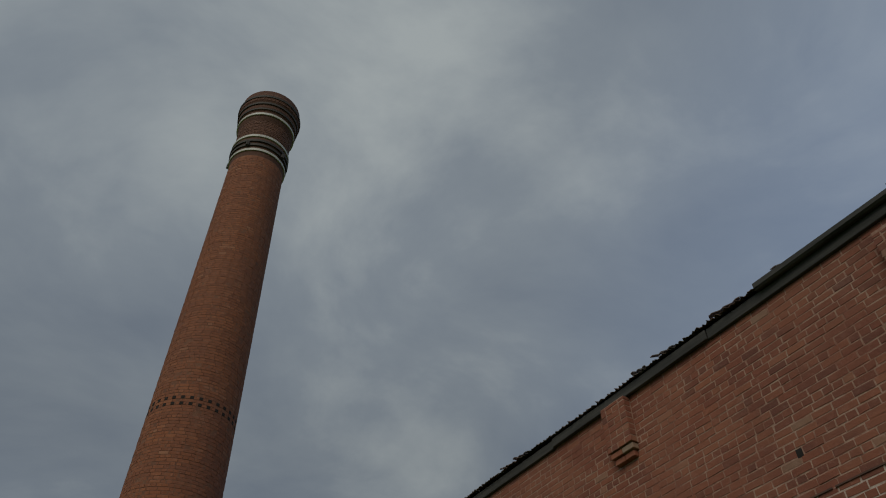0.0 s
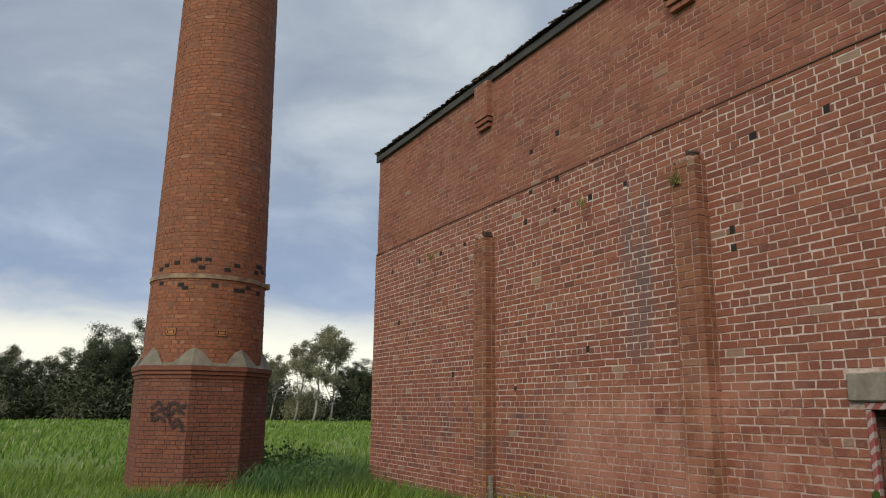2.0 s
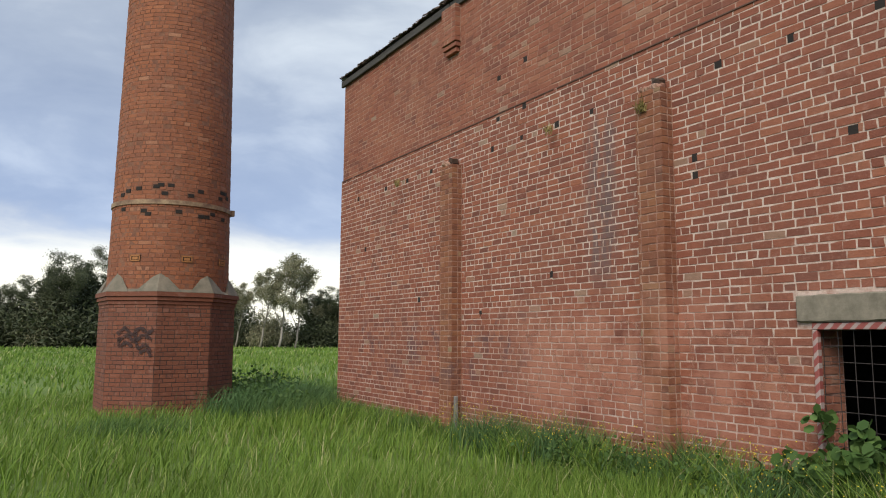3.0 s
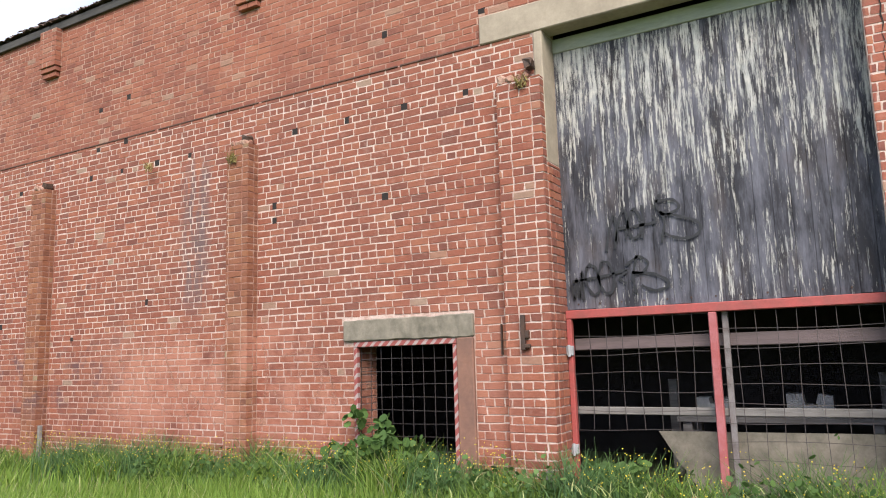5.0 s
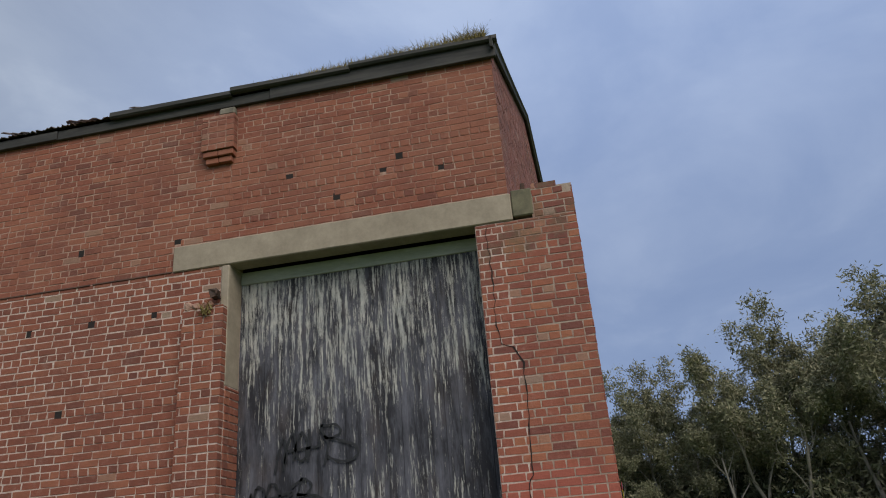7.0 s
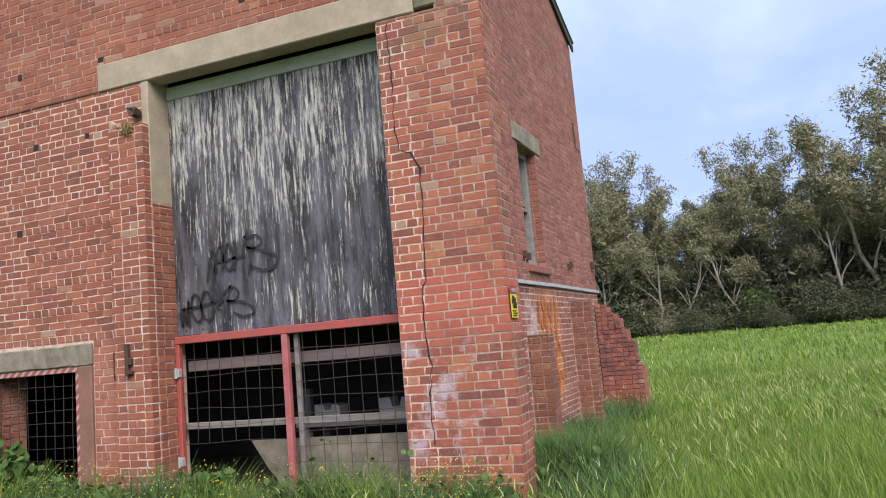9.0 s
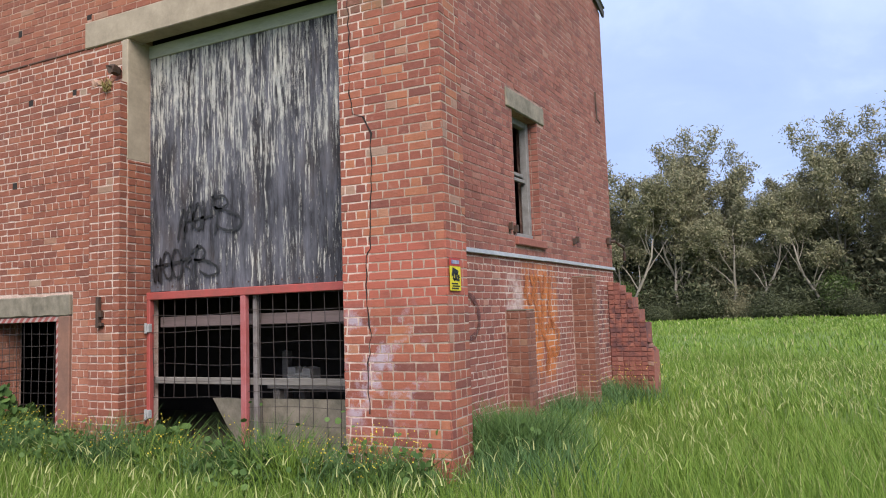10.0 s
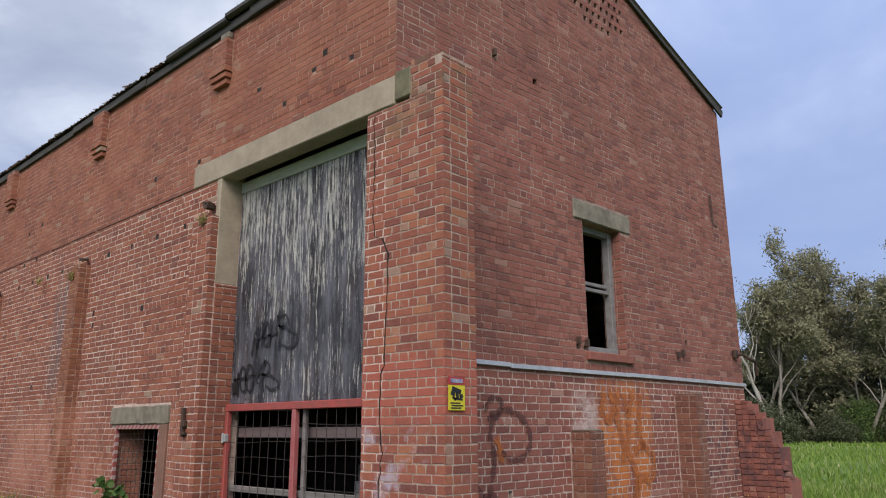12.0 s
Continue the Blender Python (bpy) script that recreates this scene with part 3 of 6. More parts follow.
def slab_with_openings(name, u0, u1, z0, z1, openings, to_world, thick, material, parent=None, label="", top=None):
    """A wall of real thickness with openings through it. to_world(u, d, z): d runs into the wall."""
    us = sorted({u0, u1, *(min(max(v, u0), u1) for o in openings for v in o[:2])})
    zs = sorted({z0, z1, *(min(max(v, z0), z1) for o in openings for v in o[2:])})
    def solid(i, k):
        if not (0 <= i < len(us) - 1 and 0 <= k < len(zs) - 1):
            return False
        cu, cz = (us[i] + us[i + 1]) / 2, (zs[k] + zs[k + 1]) / 2
        return not any(o[0] < cu < o[1] and o[2] < cz < o[3] for o in openings)
    bm = bmesh.new()
    cache = {}
    def v(u, d, z):
        key = (round(u, 4), d, round(z, 4))
        if key not in cache:
            cache[key] = bm.verts.new(to_world(u, d, z))
        return cache[key]
    for i in range(len(us) - 1):
        for k in range(len(zs) - 1):
            if not solid(i, k):
                continue
            a, b, c, d = us[i], us[i + 1], zs[k], zs[k + 1]
            bm.faces.new((v(a, 0, c), v(b, 0, c), v(b, 0, d), v(a, 0, d)))
            bm.faces.new((v(a, thick, c), v(a, thick, d), v(b, thick, d), v(b, thick, c)))
            for (di, dk), (p, q) in {(-1, 0): ((a, c), (a, d)), (1, 0): ((b, c), (b, d)), (0, -1): ((a, c), (b, c)), (0, 1): ((a, d), (b, d))}.items():
                if not solid(i + di, k + dk):
                    bm.faces.new((v(p[0], 0, p[1]), v(q[0], 0, q[1]), v(q[0], thick, q[1]), v(p[0], thick, p[1])))
    return link(name, bm, material, parent, label)

# ---------------------------------------------------------------- ground
X0, G, NY, XE = 6.87, -1.50, 15.53, 14.85
ZL, ZT, SLOPE, RIDGE = 4.88, 7.12, 0.352, (6.87 + 14.85) / 2
SKEW = 0.043
GROUND = -0.12


def ground_height(x, y):
    return GROUND + 0.05 * np.sin(x * 0.31 + 1.0) * np.cos(y * 0.23) * np.clip((np.hypot(x - 8, y - 3) - 6) / 20, 0, 1) * 2


def ground():
    r = np.concatenate([np.linspace(0.004, 40, 81), np.geomspace(41.5, 2500, 34)])
    a = np.linspace(0, math.tau, 161)[:-1]
    xs, ys = (4 + np.outer(r, np.cos(a))).ravel(), (2 + np.outer(r, np.sin(a))).ravel()
    v = np.stack([xs, ys, ground_height(xs, ys)], 1)
    n = len(a)
    i, k = np.meshgrid(np.arange(len(r) - 1), np.arange(n), indexing="ij")
    f = np.stack([i * n + k, (i + 1) * n + k, (i + 1) * n + (k + 1) % n, i * n + (k + 1) % n], -1).reshape(-1, 4)
    ob = arrays("ground", v, f, field_mat, smooth=True)
    tagged(ob, "open green paddock of lush spring grass", "ground", kind="structure")
    return ob


ground()

# ---------------------------------------------------------------- the brick shed
MAIN = (-1.08, 1.90, -0.4, 4.88)
SMALL = (3.06, 4.46, -0.4, 1.60)
PUTLOGS = [(9.45, 5.46), (8.78, 5.54), (9.45, 4.80), (8.78, 4.82), (3.96, 5.34), (-0.25, 5.96), (1.16, 5.92), (-0.04, 5.82), (-0.75, 5.72), (0.55, 5.55), (2.62, 5.3),
           (5.73, 3.41), (5.73, 3.21), (14.2, 3.23), (3.98, 3.30), (9.93, 1.81), (2.85, 4.37), (3.68, 4.36), (4.53, 4.35), (5.38, 4.36),
           (7.35, 4.37), (8.05, 4.36), (8.85, 4.37), (9.6, 4.35), (11.5, 4.37), (12.4, 4.36), (13.3, 4.36), (14.6, 4.35), (11.9, 2.1), (8.2, 2.3)]


def putlog(y, z):
    w = 0.034 if int(y * 100) % 3 else 0.024
    return (y - w, y + w, z - 0.03, z + 0.036)


west_open = [MAIN, SMALL] + [putlog(*p) for p in PUTLOGS]
wall_west = slab_with_openings("wall_west", G + 0.011, NY, GROUND - 0.3, ZL, west_open, lambda u, d, z: (X0 + 0.011 + d, u, z), 0.45, mortar_pale)
tagged(wall_west, "long weathered red brick wall with pale mortar joints", "wall", kind="structure")
wall_west_upper = slab_with_openings("wall_west_upper", G + 0.011, NY - 0.03, ZL, ZT + 0.1, west_open + [(-1.08, 1.90, 4.7, 5.16)], lambda u, d, z: (X0 + 0.034 + d, u, z), 0.33, mortar_upper)
tagged(wall_west_upper, "upper red brick wall set back over an offset course", "wall", kind="structure")

# a box fills each pocket; its black stands for the shade inside
bm = bmesh.new()
for y, z in PUTLOGS:
    a, b, c, d = putlog(y, z)
    front = X0 + (0.031 if z > ZL else 0.008)
    box(bm, front, X0 + 0.30, a - 0.012, b + 0.012, c - 0.012, d + 0.012)
tagged(part("pocket_shadow", bm, void_black, wall_west, "near-black fill for the shade in the putlog pockets"), kind="stuff")

VENTS = [(10.27 + 0.155 * i + (0.078 if k % 2 else 0.0), 7.42 + 0.172 * k) for k in range(6) for i in range(9) if not (k == 0 and not 1 < i < 7)]
WINDOW = (10.27, 11.19, 2.49, 4.265)
gable_open = [WINDOW] + [(x, x + 0.075, z, z + 0.086) for x, z in VENTS] + [(9.3, 9.38, 5.95, 6.03), (8.6, 8.67, 0.75, 0.85), (12.9, 12.97, 2.75, 2.84), (10.0, 10.06, 2.5, 2.56), (10.16, 10.22, 2.5, 2.56)]
south = lambda u, d, z: (u, G + 0.011 + d, z)
wall_south = slab_with_openings("wall_south", X0 + 0.2, XE, GROUND - 0.3, 2.18, gable_open, south, 0.33, mortar_low)
slab_with_openings("gable_face", X0 + 0.2, XE, 2.18, 7.25, gable_open, south, 0.33, mortar_gable, wall_south)
tagged(wall_south, "dull red brick gable wall with worn dark joints", "wall", kind="structure")
upper = slab_with_openings("gable_middle", 10.0, 11.8, 7.25, 8.4, gable_open, south, 0.33, mortar_gable, wall_south)


def roof_line(x):
    return 7.25 + SLOPE * min(x - X0, XE - x)


def prism(points, name, material, parent, y0, y1):
    bm = bmesh.new()
    a = [bm.verts.new((x, y0, z)) for x, z in points]
    b = [bm.verts.new((x, y1, z)) for x, z in points]
    bm.faces.new(a); bm.faces.new(b[::-1])
    for i in range(len(a)):
        k = (i + 1) % len(a)
        bm.faces.new((a[i], a[k], b[k], b[i]))
    return link(name, bm, material, parent)


for nm, pts in (("gable_side", [(X0 + 0.05, 7.25), (10.0, 7.25), (10.0, roof_line(10.0))]), ("gable_side", [(11.8, 7.25), (XE, 7.25), (11.8, roof_line(11.8))]),
                ("gable_peak", [(10.0, 8.4), (11.8, 8.4), (11.8, roof_line(11.8)), (RIDGE, roof_line(RIDGE)), (10.0, roof_line(10.0))])):
    prism(pts, nm, mortar_gable, wall_south, G + 0.011, G + 0.341)
prism([(X0 + 0.034, ZL), (X0 + 0.21, ZL), (X0 + 0.21, 7.25), (X0 + 0.034, 7.25)], "corner_upper", mortar_gable, wall_south, G + 0.011, G + 0.3)

for name, x0, x1, y0, y1, z1 in (("wall_north", X0 + 0.1, XE, NY - 0.33, NY - 0.02, 7.3), ("wall_east", XE - 0.33, XE, G + 0.35, NY - 0.34, 7.3)):
    tagged(one_box(name, x0, x1, y0, y1, GROUND - 0.3, z1, mortar_gable), "plain brick wall closing the shed", "wall", kind="structure")
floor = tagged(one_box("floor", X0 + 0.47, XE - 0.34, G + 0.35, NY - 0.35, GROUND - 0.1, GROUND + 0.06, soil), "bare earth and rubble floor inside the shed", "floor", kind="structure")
partition = tagged(one_box("wall_inner", 10.6, 10.85, G + 0.35, NY - 0.35, GROUND, 6.9, plaster_dark), "inner wall coloured near black to deepen the shed's shade", "wall", kind="structure")


def concrete_block(name, b, material, label, category="lintel", bevel=0.012, rough=0.003):
    """A cast block with worn, uneven faces and arrises."""
    bm = bmesh.new()
    box(bm, *b, bevel)
    long = [e for e in bm.edges if e.calc_length() > 0.5]
    bmesh.ops.subdivide_edges(bm, edges=long, cuts=22, use_grid_fill=True)
    for v_ in bm.verts:
        n_ = noise.noise_vector(v_.co * 5.0)
        v_.co += n_ * rough + noise.noise_vector(v_.co * 17.0) * rough * 0.7
    ob = link(name, bm, material)
    return tagged(ob, label, category, kind="structure")


concrete_block("lintel", (X0 - 0.016, X0 + 0.23, -1.52, 2.64, 4.865, 5.20), concrete, "long cast concrete lintel over the wide doorway")
concrete_block("lintel_end", (X0 - 0.010, X0 + 0.42, -1.76, -1.525, 4.90, 5.23), mossy, "mossy broken end of the concrete lintel")
concrete_block("jamb_post", (X0 - 0.012, X0 + 0.33, 1.895, 1.995, 3.40, 4.86), concrete, "narrow concrete door jamb", "jamb")
concrete_block("lintel_small", (X0 - 0.035, X0 + 0.40, 2.84, 4.60, 1.605, 1.855), concrete_old, "rough concrete lintel over the small doorway", rough=0.011)
concrete_block("jamb_small", (X0 - 0.03, X0 + 0.2, 2.85, 3.055, GROUND - 0.1, 1.60), render_brown, "rough rendered jamb beside the small doorway", "jamb")
concrete_block("window_lintel", (10.06, 11.46, G - 0.012, G + 0.3, 4.27, 4.535), concrete_old, "grey concrete lintel over the gable window")


def trim_strip():
    bm = bmesh.new()
    for x0, x1, dz, tilt in ((7.32, 8.65, 0.0, 0.4), (8.66, 11.2, -0.012, -0.2), (11.2, XE + 0.02, -0.006, 0.1)):
        for vs in (box(bm, x0, x1, G - 0.032, G - 0.002, 2.20 + dz, 2.252 + dz, 0.002),):
            bmesh.ops.rotate(bm, verts=list(vs), cent=((x0 + x1) / 2, G, 2.225), matrix=Euler((radians(-9), radians(tilt), 0)).to_matrix())
    tagged(link("trim", bm, zinc), "pale metal flashing strip across the gable wall", "flashing", kind="structure")


trim_strip()

def ledge_joint():
    """Dark strips in broken lengths along the bed joint under the set-back upper wall."""
    bm = bmesh.new()
    y = 2.66
    while y < NY - 0.05:
        l = min(0.5 + 0.9 * rng.random(), NY - 0.04 - y)
        dz = rng.normal() * 0.003
        box(bm, X0 - 0.001 - rng.random() * 0.004, X0 + 0.05, y, y + l, ZL - 0.010 + dz, ZL + 0.006 + dz)
        y += l + (0.12 * rng.random() if rng.random() < 0.35 else 0.0)
    part("ledge_joint", bm, joint_dark, wall_west_upper, "dark broken strip along the bed joint")


ledge_joint()

# ---------------------------------------------------------------- eaves and roof
def roof_side(sign):
    """Corrugated iron on one slope: ridges run down the slope."""
    pitch = 0.076
    ys = np.arange(G - 0.08, NY + 0.05, pitch / 4)
    run = (XE - X0) / 2 + 0.075
    ss = np.linspace(0, 1, 7)
    wave = 0.011 * np.sin(ys / pitch * math.tau)
    lean = rng.normal(size=len(ys)) * 0.004
    V = []
    for s in ss:
        x = RIDGE + sign * run * s + sign * lean * (s == 1) * 4
        z = roof_line(RIDGE) + 0.05 - SLOPE * run * s + wave + (0.008 * np.sin(ys * 1.7) * s) + 0.085 * np.clip((3.2 - ys) / 4.2, 0, 1) * s ** 3
        turned = ys - SKEW * (x - X0) * np.clip((NY - ys) / (NY - G), 0, 1)
        V.append(np.stack([np.broadcast_to(x, ys.shape), turned, z], 1))
    v = np.vstack(V)
    n = len(ys)
    i, k = np.meshgrid(np.arange(len(ss) - 1), np.arange(n - 1), indexing="ij")
    f = np.stack([i * n + k, i * n + k + 1, (i + 1) * n + k + 1, (i + 1) * n + k], -1).reshape(-1, 4)
    ob = arrays("roof_west" if sign < 0 else "roof_east", v, f, roof_iron)
    sol = ob.modifiers.new("thickness", "SOLIDIFY")
    sol.thickness = 0.006
    return tagged(ob, "rusty corrugated iron roof sheets with ragged edges", "roof", kind="structure")


roof_side(-1)
roof_side(1)


def ride(y):
    """How far the eaves are lifted towards the gable corner."""
    return 0.085 * np.clip((3.2 - y) / 4.2, 0, 1)


def eaves():
    bm = bmesh.new()
    # fascia board in lengths that sag and twist a little
    y = G - 0.06
    while y < NY:
        l = min(2.4 + rng.random() * 1.1, NY + 0.05 - y)
        vs = box(bm, X0 - 0.03, X0 + 0.03, y, y + l - 0.006, ZT - 0.015, ZT + 0.12 + float(ride(y + l / 2)), 0.006)
        bmesh.ops.translate(bm, verts=list(vs), vec=(rng.normal() * 0.006, 0, rng.normal() * 0.012))
        y += l
    tagged(link("fascia", bm, dark_timber), "dark rotten timber fascia board under the eaves", "fascia", kind="structure")
    bm = bmesh.new()
    # only the length next to the gable still hangs
    y = G - 0.10
    while y < 2.4:
        l = 1.5 + rng.random() * 0.5
        prof = [(-0.10, 0.105), (-0.103, 0.05), (-0.075, 0.03), (-0.032, 0.032), (-0.032, 0.08), (-0.042, 0.08), (-0.042, 0.048), (-0.072, 0.045), (-0.09, 0.06), (-0.088, 0.105)]
        tw, dz = rng.normal() * 0.012, rng.normal() * 0.010 + float(ride(y + l / 2))
        a = [bm.verts.new((X0 + px + tw, y, ZT + 0.07 + pz + dz)) for px, pz in prof]
        b = [bm.verts.new((X0 + px - tw, y + l, ZT + 0.07 + pz + dz + rng.normal() * 0.006)) for px, pz in prof]
        for i in range(len(prof)):
            k = (i + 1) % len(prof)
            bm.faces.new((a[i], b[i], b[k], a[k]))
        bm.faces.new(a); bm.faces.new(b[::-1])
        y += l
    tagged(link("gutter", bm, dark_timber), "last length of a dark corroded gutter at the eaves", "gutter", kind="structure")
    bm = bmesh.new()
    for sgn in (-1, 1):
        run = (XE - X0) / 2 + 0.15
        ang = math.atan(SLOPE) * sgn
        vs = box(bm, 0, run / math.cos(ang), G - 0.05, G - 0.012, -0.12, 0.02, 0.004)
        bmesh.ops.transform(bm, verts=list(vs), matrix=Matrix.Translation((RIDGE, 0, roof_line(RIDGE) + 0.10)) @ (Matrix.Rotation(ang, 4, "Y") if sgn > 0 else Matrix.Rotation(math.pi, 4, "Z") @ Matrix.Translation((0, -2 * G + 0.062, 0)) @ Matrix.Rotation(-ang, 4, "Y")))
    tagged(link("bargeboard", bm, dark_timber), "thin dark bargeboard along the gable slope", "bargeboard", kind="structure")


eaves()


def loose_sheet(y, length, lift, tip):
    """A curled scrap of roofing that stands off the eaves."""
    bm = bmesh.new()
    n = 8
    pts = []
    for i in range(n + 1):
        s = i / n
        pts.append((X0 - 0.085 + 0.04 * s, y + length * s, ZT + 0.165 + lift * s ** 1.6 + 0.012 * math.sin(i * 2.1)))
    wid = 0.16
    a = [bm.verts.new(p) for p in pts]
    b = [bm.verts.new((p[0] + wid, p[1] + tip * 0.1, p[2] + wid * SLOPE + 0.02)) for p in pts]
    for i in range(n):
        bm.faces.new((a[i], a[i + 1], b[i + 1], b[i]))
    ext = bmesh.ops.extrude_face_region(bm, geom=bm.faces[:])
    bmesh.ops.translate(bm, verts=[g for g in ext["geom"] if isinstance(g, bmesh.types.BMVert)], vec=(0, 0, 0.012))
    tagged(link("loose_sheet", bm, roof_iron), "curled scrap of roofing iron at the eaves", "roof scrap", "roof scraps")


for y, l, h, t in ((1.9, 0.7, 0.03, 1), (2.9, 0.55, 0.10, -1), (3.9, 0.5, 0.08, 1), (5.0, 0.42, 0.10, 0), (5.5, 0.3, 0.07, 1), (8.1, 0.4, 0.08, 1), (8.6, 0.25, 0.06, 0), (10.4, 0.8, 0.05, 1), (11.3, 0.5, 0.06, -1), (12.6, 0.4, 0.05, 1), (14.2, 0.5, 0.05, 0), (15.2, 0.35, -0.06, 1)):
    loose_sheet(y, l, h, t)

# ---------------------------------------------------------------- corbels, pilasters, pier
def corbel(y0, broken=False):
    """A brick pad under the eaves on two stepped courses."""
    th = new("corbel")
    w = 0.46
    z0 = 6.44
    bm = bmesh.new()
    box(bm, X0 - 0.09, X0 + 0.03, y0 + 0.011, y0 + w - 0.011, z0 + 0.011, ZT - (0.17 if broken else 0.02))
    part("core", bm, mortar_upper, th)
    rows = lay(y0, y0 + w, z0, ZT - (0.2 if broken else 0.02), header_every=2)
    v, f = brick_mesh(rows, on_west(X0 - 0.09))
    part_ob = arrays("face_brickwork", v, f, brick_west, th); part_ob["kind"] = "stuff"
    rows = lay(X0 - 0.10, X0 + 0.02, z0, ZT - (0.2 if broken else 0.02), header_every=1)
    v, f = brick_mesh(rows, on_south(y0 + 0.011))
    part_ob = arrays("side_brickwork", v, f, brick_west, th); part_ob["kind"] = "stuff"
    for k, (inset, out) in enumerate(((0.02, 0.072), (0.05, 0.04))):
        for j in range(2):
            half = (w - 2 * inset) / 2
            bm = bmesh.new()
            box(bm, X0 - out, X0 + 0.03, y0 + inset + j * half + 0.004, y0 + inset + (j + 1) * half - 0.004, z0 - (k + 1) * COURSE + 0.006, z0 - k * COURSE - 0.004, 0.006)
            part("brick", bm, brick_west, th)
    if broken:
        bm = bmesh.new()
        box(bm, X0 - 0.07, X0 + 0.02, y0 + 0.02, y0 + 0.24, ZT - 0.16, ZT - 0.05, 0.02)
        part("pad_stone", bm, concrete_old, th, "pale broken pad stone")
    return tagged(th, "broken brick corbel with a pale pad stone" if broken else "stepped brick corbel under the dark eaves", "corbel", "corbels under the eaves")


corbel(1.86, True)
corbel(5.97)
corbel(10.55)


def pilaster(y0, y1, top, proud=0.115, name="pilaster", chipped=0.0):
    th = new(name)
    bm = bmesh.new()
    box(bm, X0 - proud + 0.011, X0 + 0.05, y0 + 0.011, y1 - 0.011, GROUND - 0.2, top - 0.01)
    part("core", bm, mortar_upper if proud > 0.15 else mortar_pale, th)
    rag = lambda u: top - chipped * (0.5 + 0.5 * math.sin(u * 31))
    for nm, rows, place in (("front_brickwork", lay(y0, y1, GROUND - 0.05, top, header_every=2, top=rag), on_west(X0 - proud + 0.011)),
                            ("side_brickwork", lay(X0 - proud, X0, GROUND - 0.05, top, header_every=1), on_south(y0 + 0.011)),
                            ("back_brickwork", lay(X0 - proud, X0, GROUND - 0.05, top, header_every=1), lambda u, d, z: np.stack([u, y1 - 0.011 + d, z], 1))):
        v, f = brick_mesh(rows, place)
        ob = arrays(nm, v, f, brick_pilaster if proud > 0.15 else brick_west, th); ob["kind"] = "stuff"
    bm = bmesh.new()
    for i in range(9):
        c = Vector((X0 - 0.02 - rng.random() * (proud - 0.04), y0 + 0.05 + rng.random() * (y1 - y0 - 0.1), top + 0.01 + rng.random() * 0.03))
        r = bmesh.ops.create_icosphere(bm, subdivisions=1, radius=0.03 + rng.random() * 0.03, matrix=Matrix.Translation(c))
        for v_ in r["verts"]:
            v_.co += Vector(rng.normal(size=3)) * 0.008
    part("broken_top", bm, mortar_upper, th, "crumbling mortar cap")
    return tagged(th, "shallow brick pilaster with a crumbling top", "pilaster", "pilasters on the long wall")


pilaster(10.47, 10.87, 4.28, 0.19)
pilaster(6.01, 6.41, 4.28, 0.19)
pilaster(1.895, 2.42, 4.33)


def bracket_lump(y, z):
    bm = bmesh.new()
    box(bm, X0 - 0.16, X0 - 0.02, y - 0.05, y + 0.05, z - 0.05, z + 0.05, 0.02)
    for v_ in bm.verts:
        v_.co += Vector(rng.normal(size=3)) * 0.012
    tagged(link("bolt_stub", bm, iron), "rusty iron bolt stub over a pilaster", "bolt", "bolt stubs")


for y, z in ((6.12, 4.36), (2.02, 4.47), (10.6, 4.34)):
    bracket_lump(y, z)

PIER_S = -2.225
def pier_top(u):
    return 5.36 - 0.12 * max(0.0, (-1.75 - u)) / 0.45 - (0.09 if math.sin(u * 23) > 0.3 else 0.0)


pier = tagged(new("pier"), "tall cracked stub of a demolished red brick wall", "brick pier")
bm = bmesh.new()
box(bm, X0 + 0.005, X0 + 0.45, PIER_S + 0.011, -1.74, GROUND - 0.3, 5.22)
box(bm, X0 + 0.005, X0 + 0.45, -1.74, -1.415, GROUND - 0.3, 4.86)
part("core", bm, mortar_pier, pier)
bm = bmesh.new()
box(bm, X0 + 0.005, X0 + 0.45, -1.413, -1.091, GROUND - 0.3, 4.86)
part("jamb_core", bm, mortar_pale, pier, "older jamb with pale joints")
rows = np.vstack([lay(PIER_S, -1.08, GROUND - 0.05, 4.86, header_every=3), lay(PIER_S, -1.76, 4.86, 5.36, header_every=3, top=pier_top)])
pier_rows = rows
rows_s = lay(X0 - 0.006, X0 + 0.46, GROUND - 0.05, 5.20, header_every=2)
pier_side = rows_s
rows_n = lay(X0 - 0.006, X0 + 0.44, GROUND - 0.05, 4.86, header_every=2)
v, f = brick_mesh(rows_n, lambda u, d, z: np.stack([u, -1.091 + d, z], 1))
ob = arrays("jamb_brickwork", v, f, brick_pier, pier); ob["kind"] = "stuff"


CRACK = [(-1.20, 4.82), (-1.22, 4.3), (-1.21, 3.78), (-1.23, 3.47), (-1.36, 3.42), (-1.45, 3.24), (-1.44, 2.9), (-1.42, 2.5), (-1.41, 2.12), (-1.36, 2.04), (-1.35, 1.68), (-1.39, 1.29), (-1.34, 0.86), (-1.36, 0.55)]


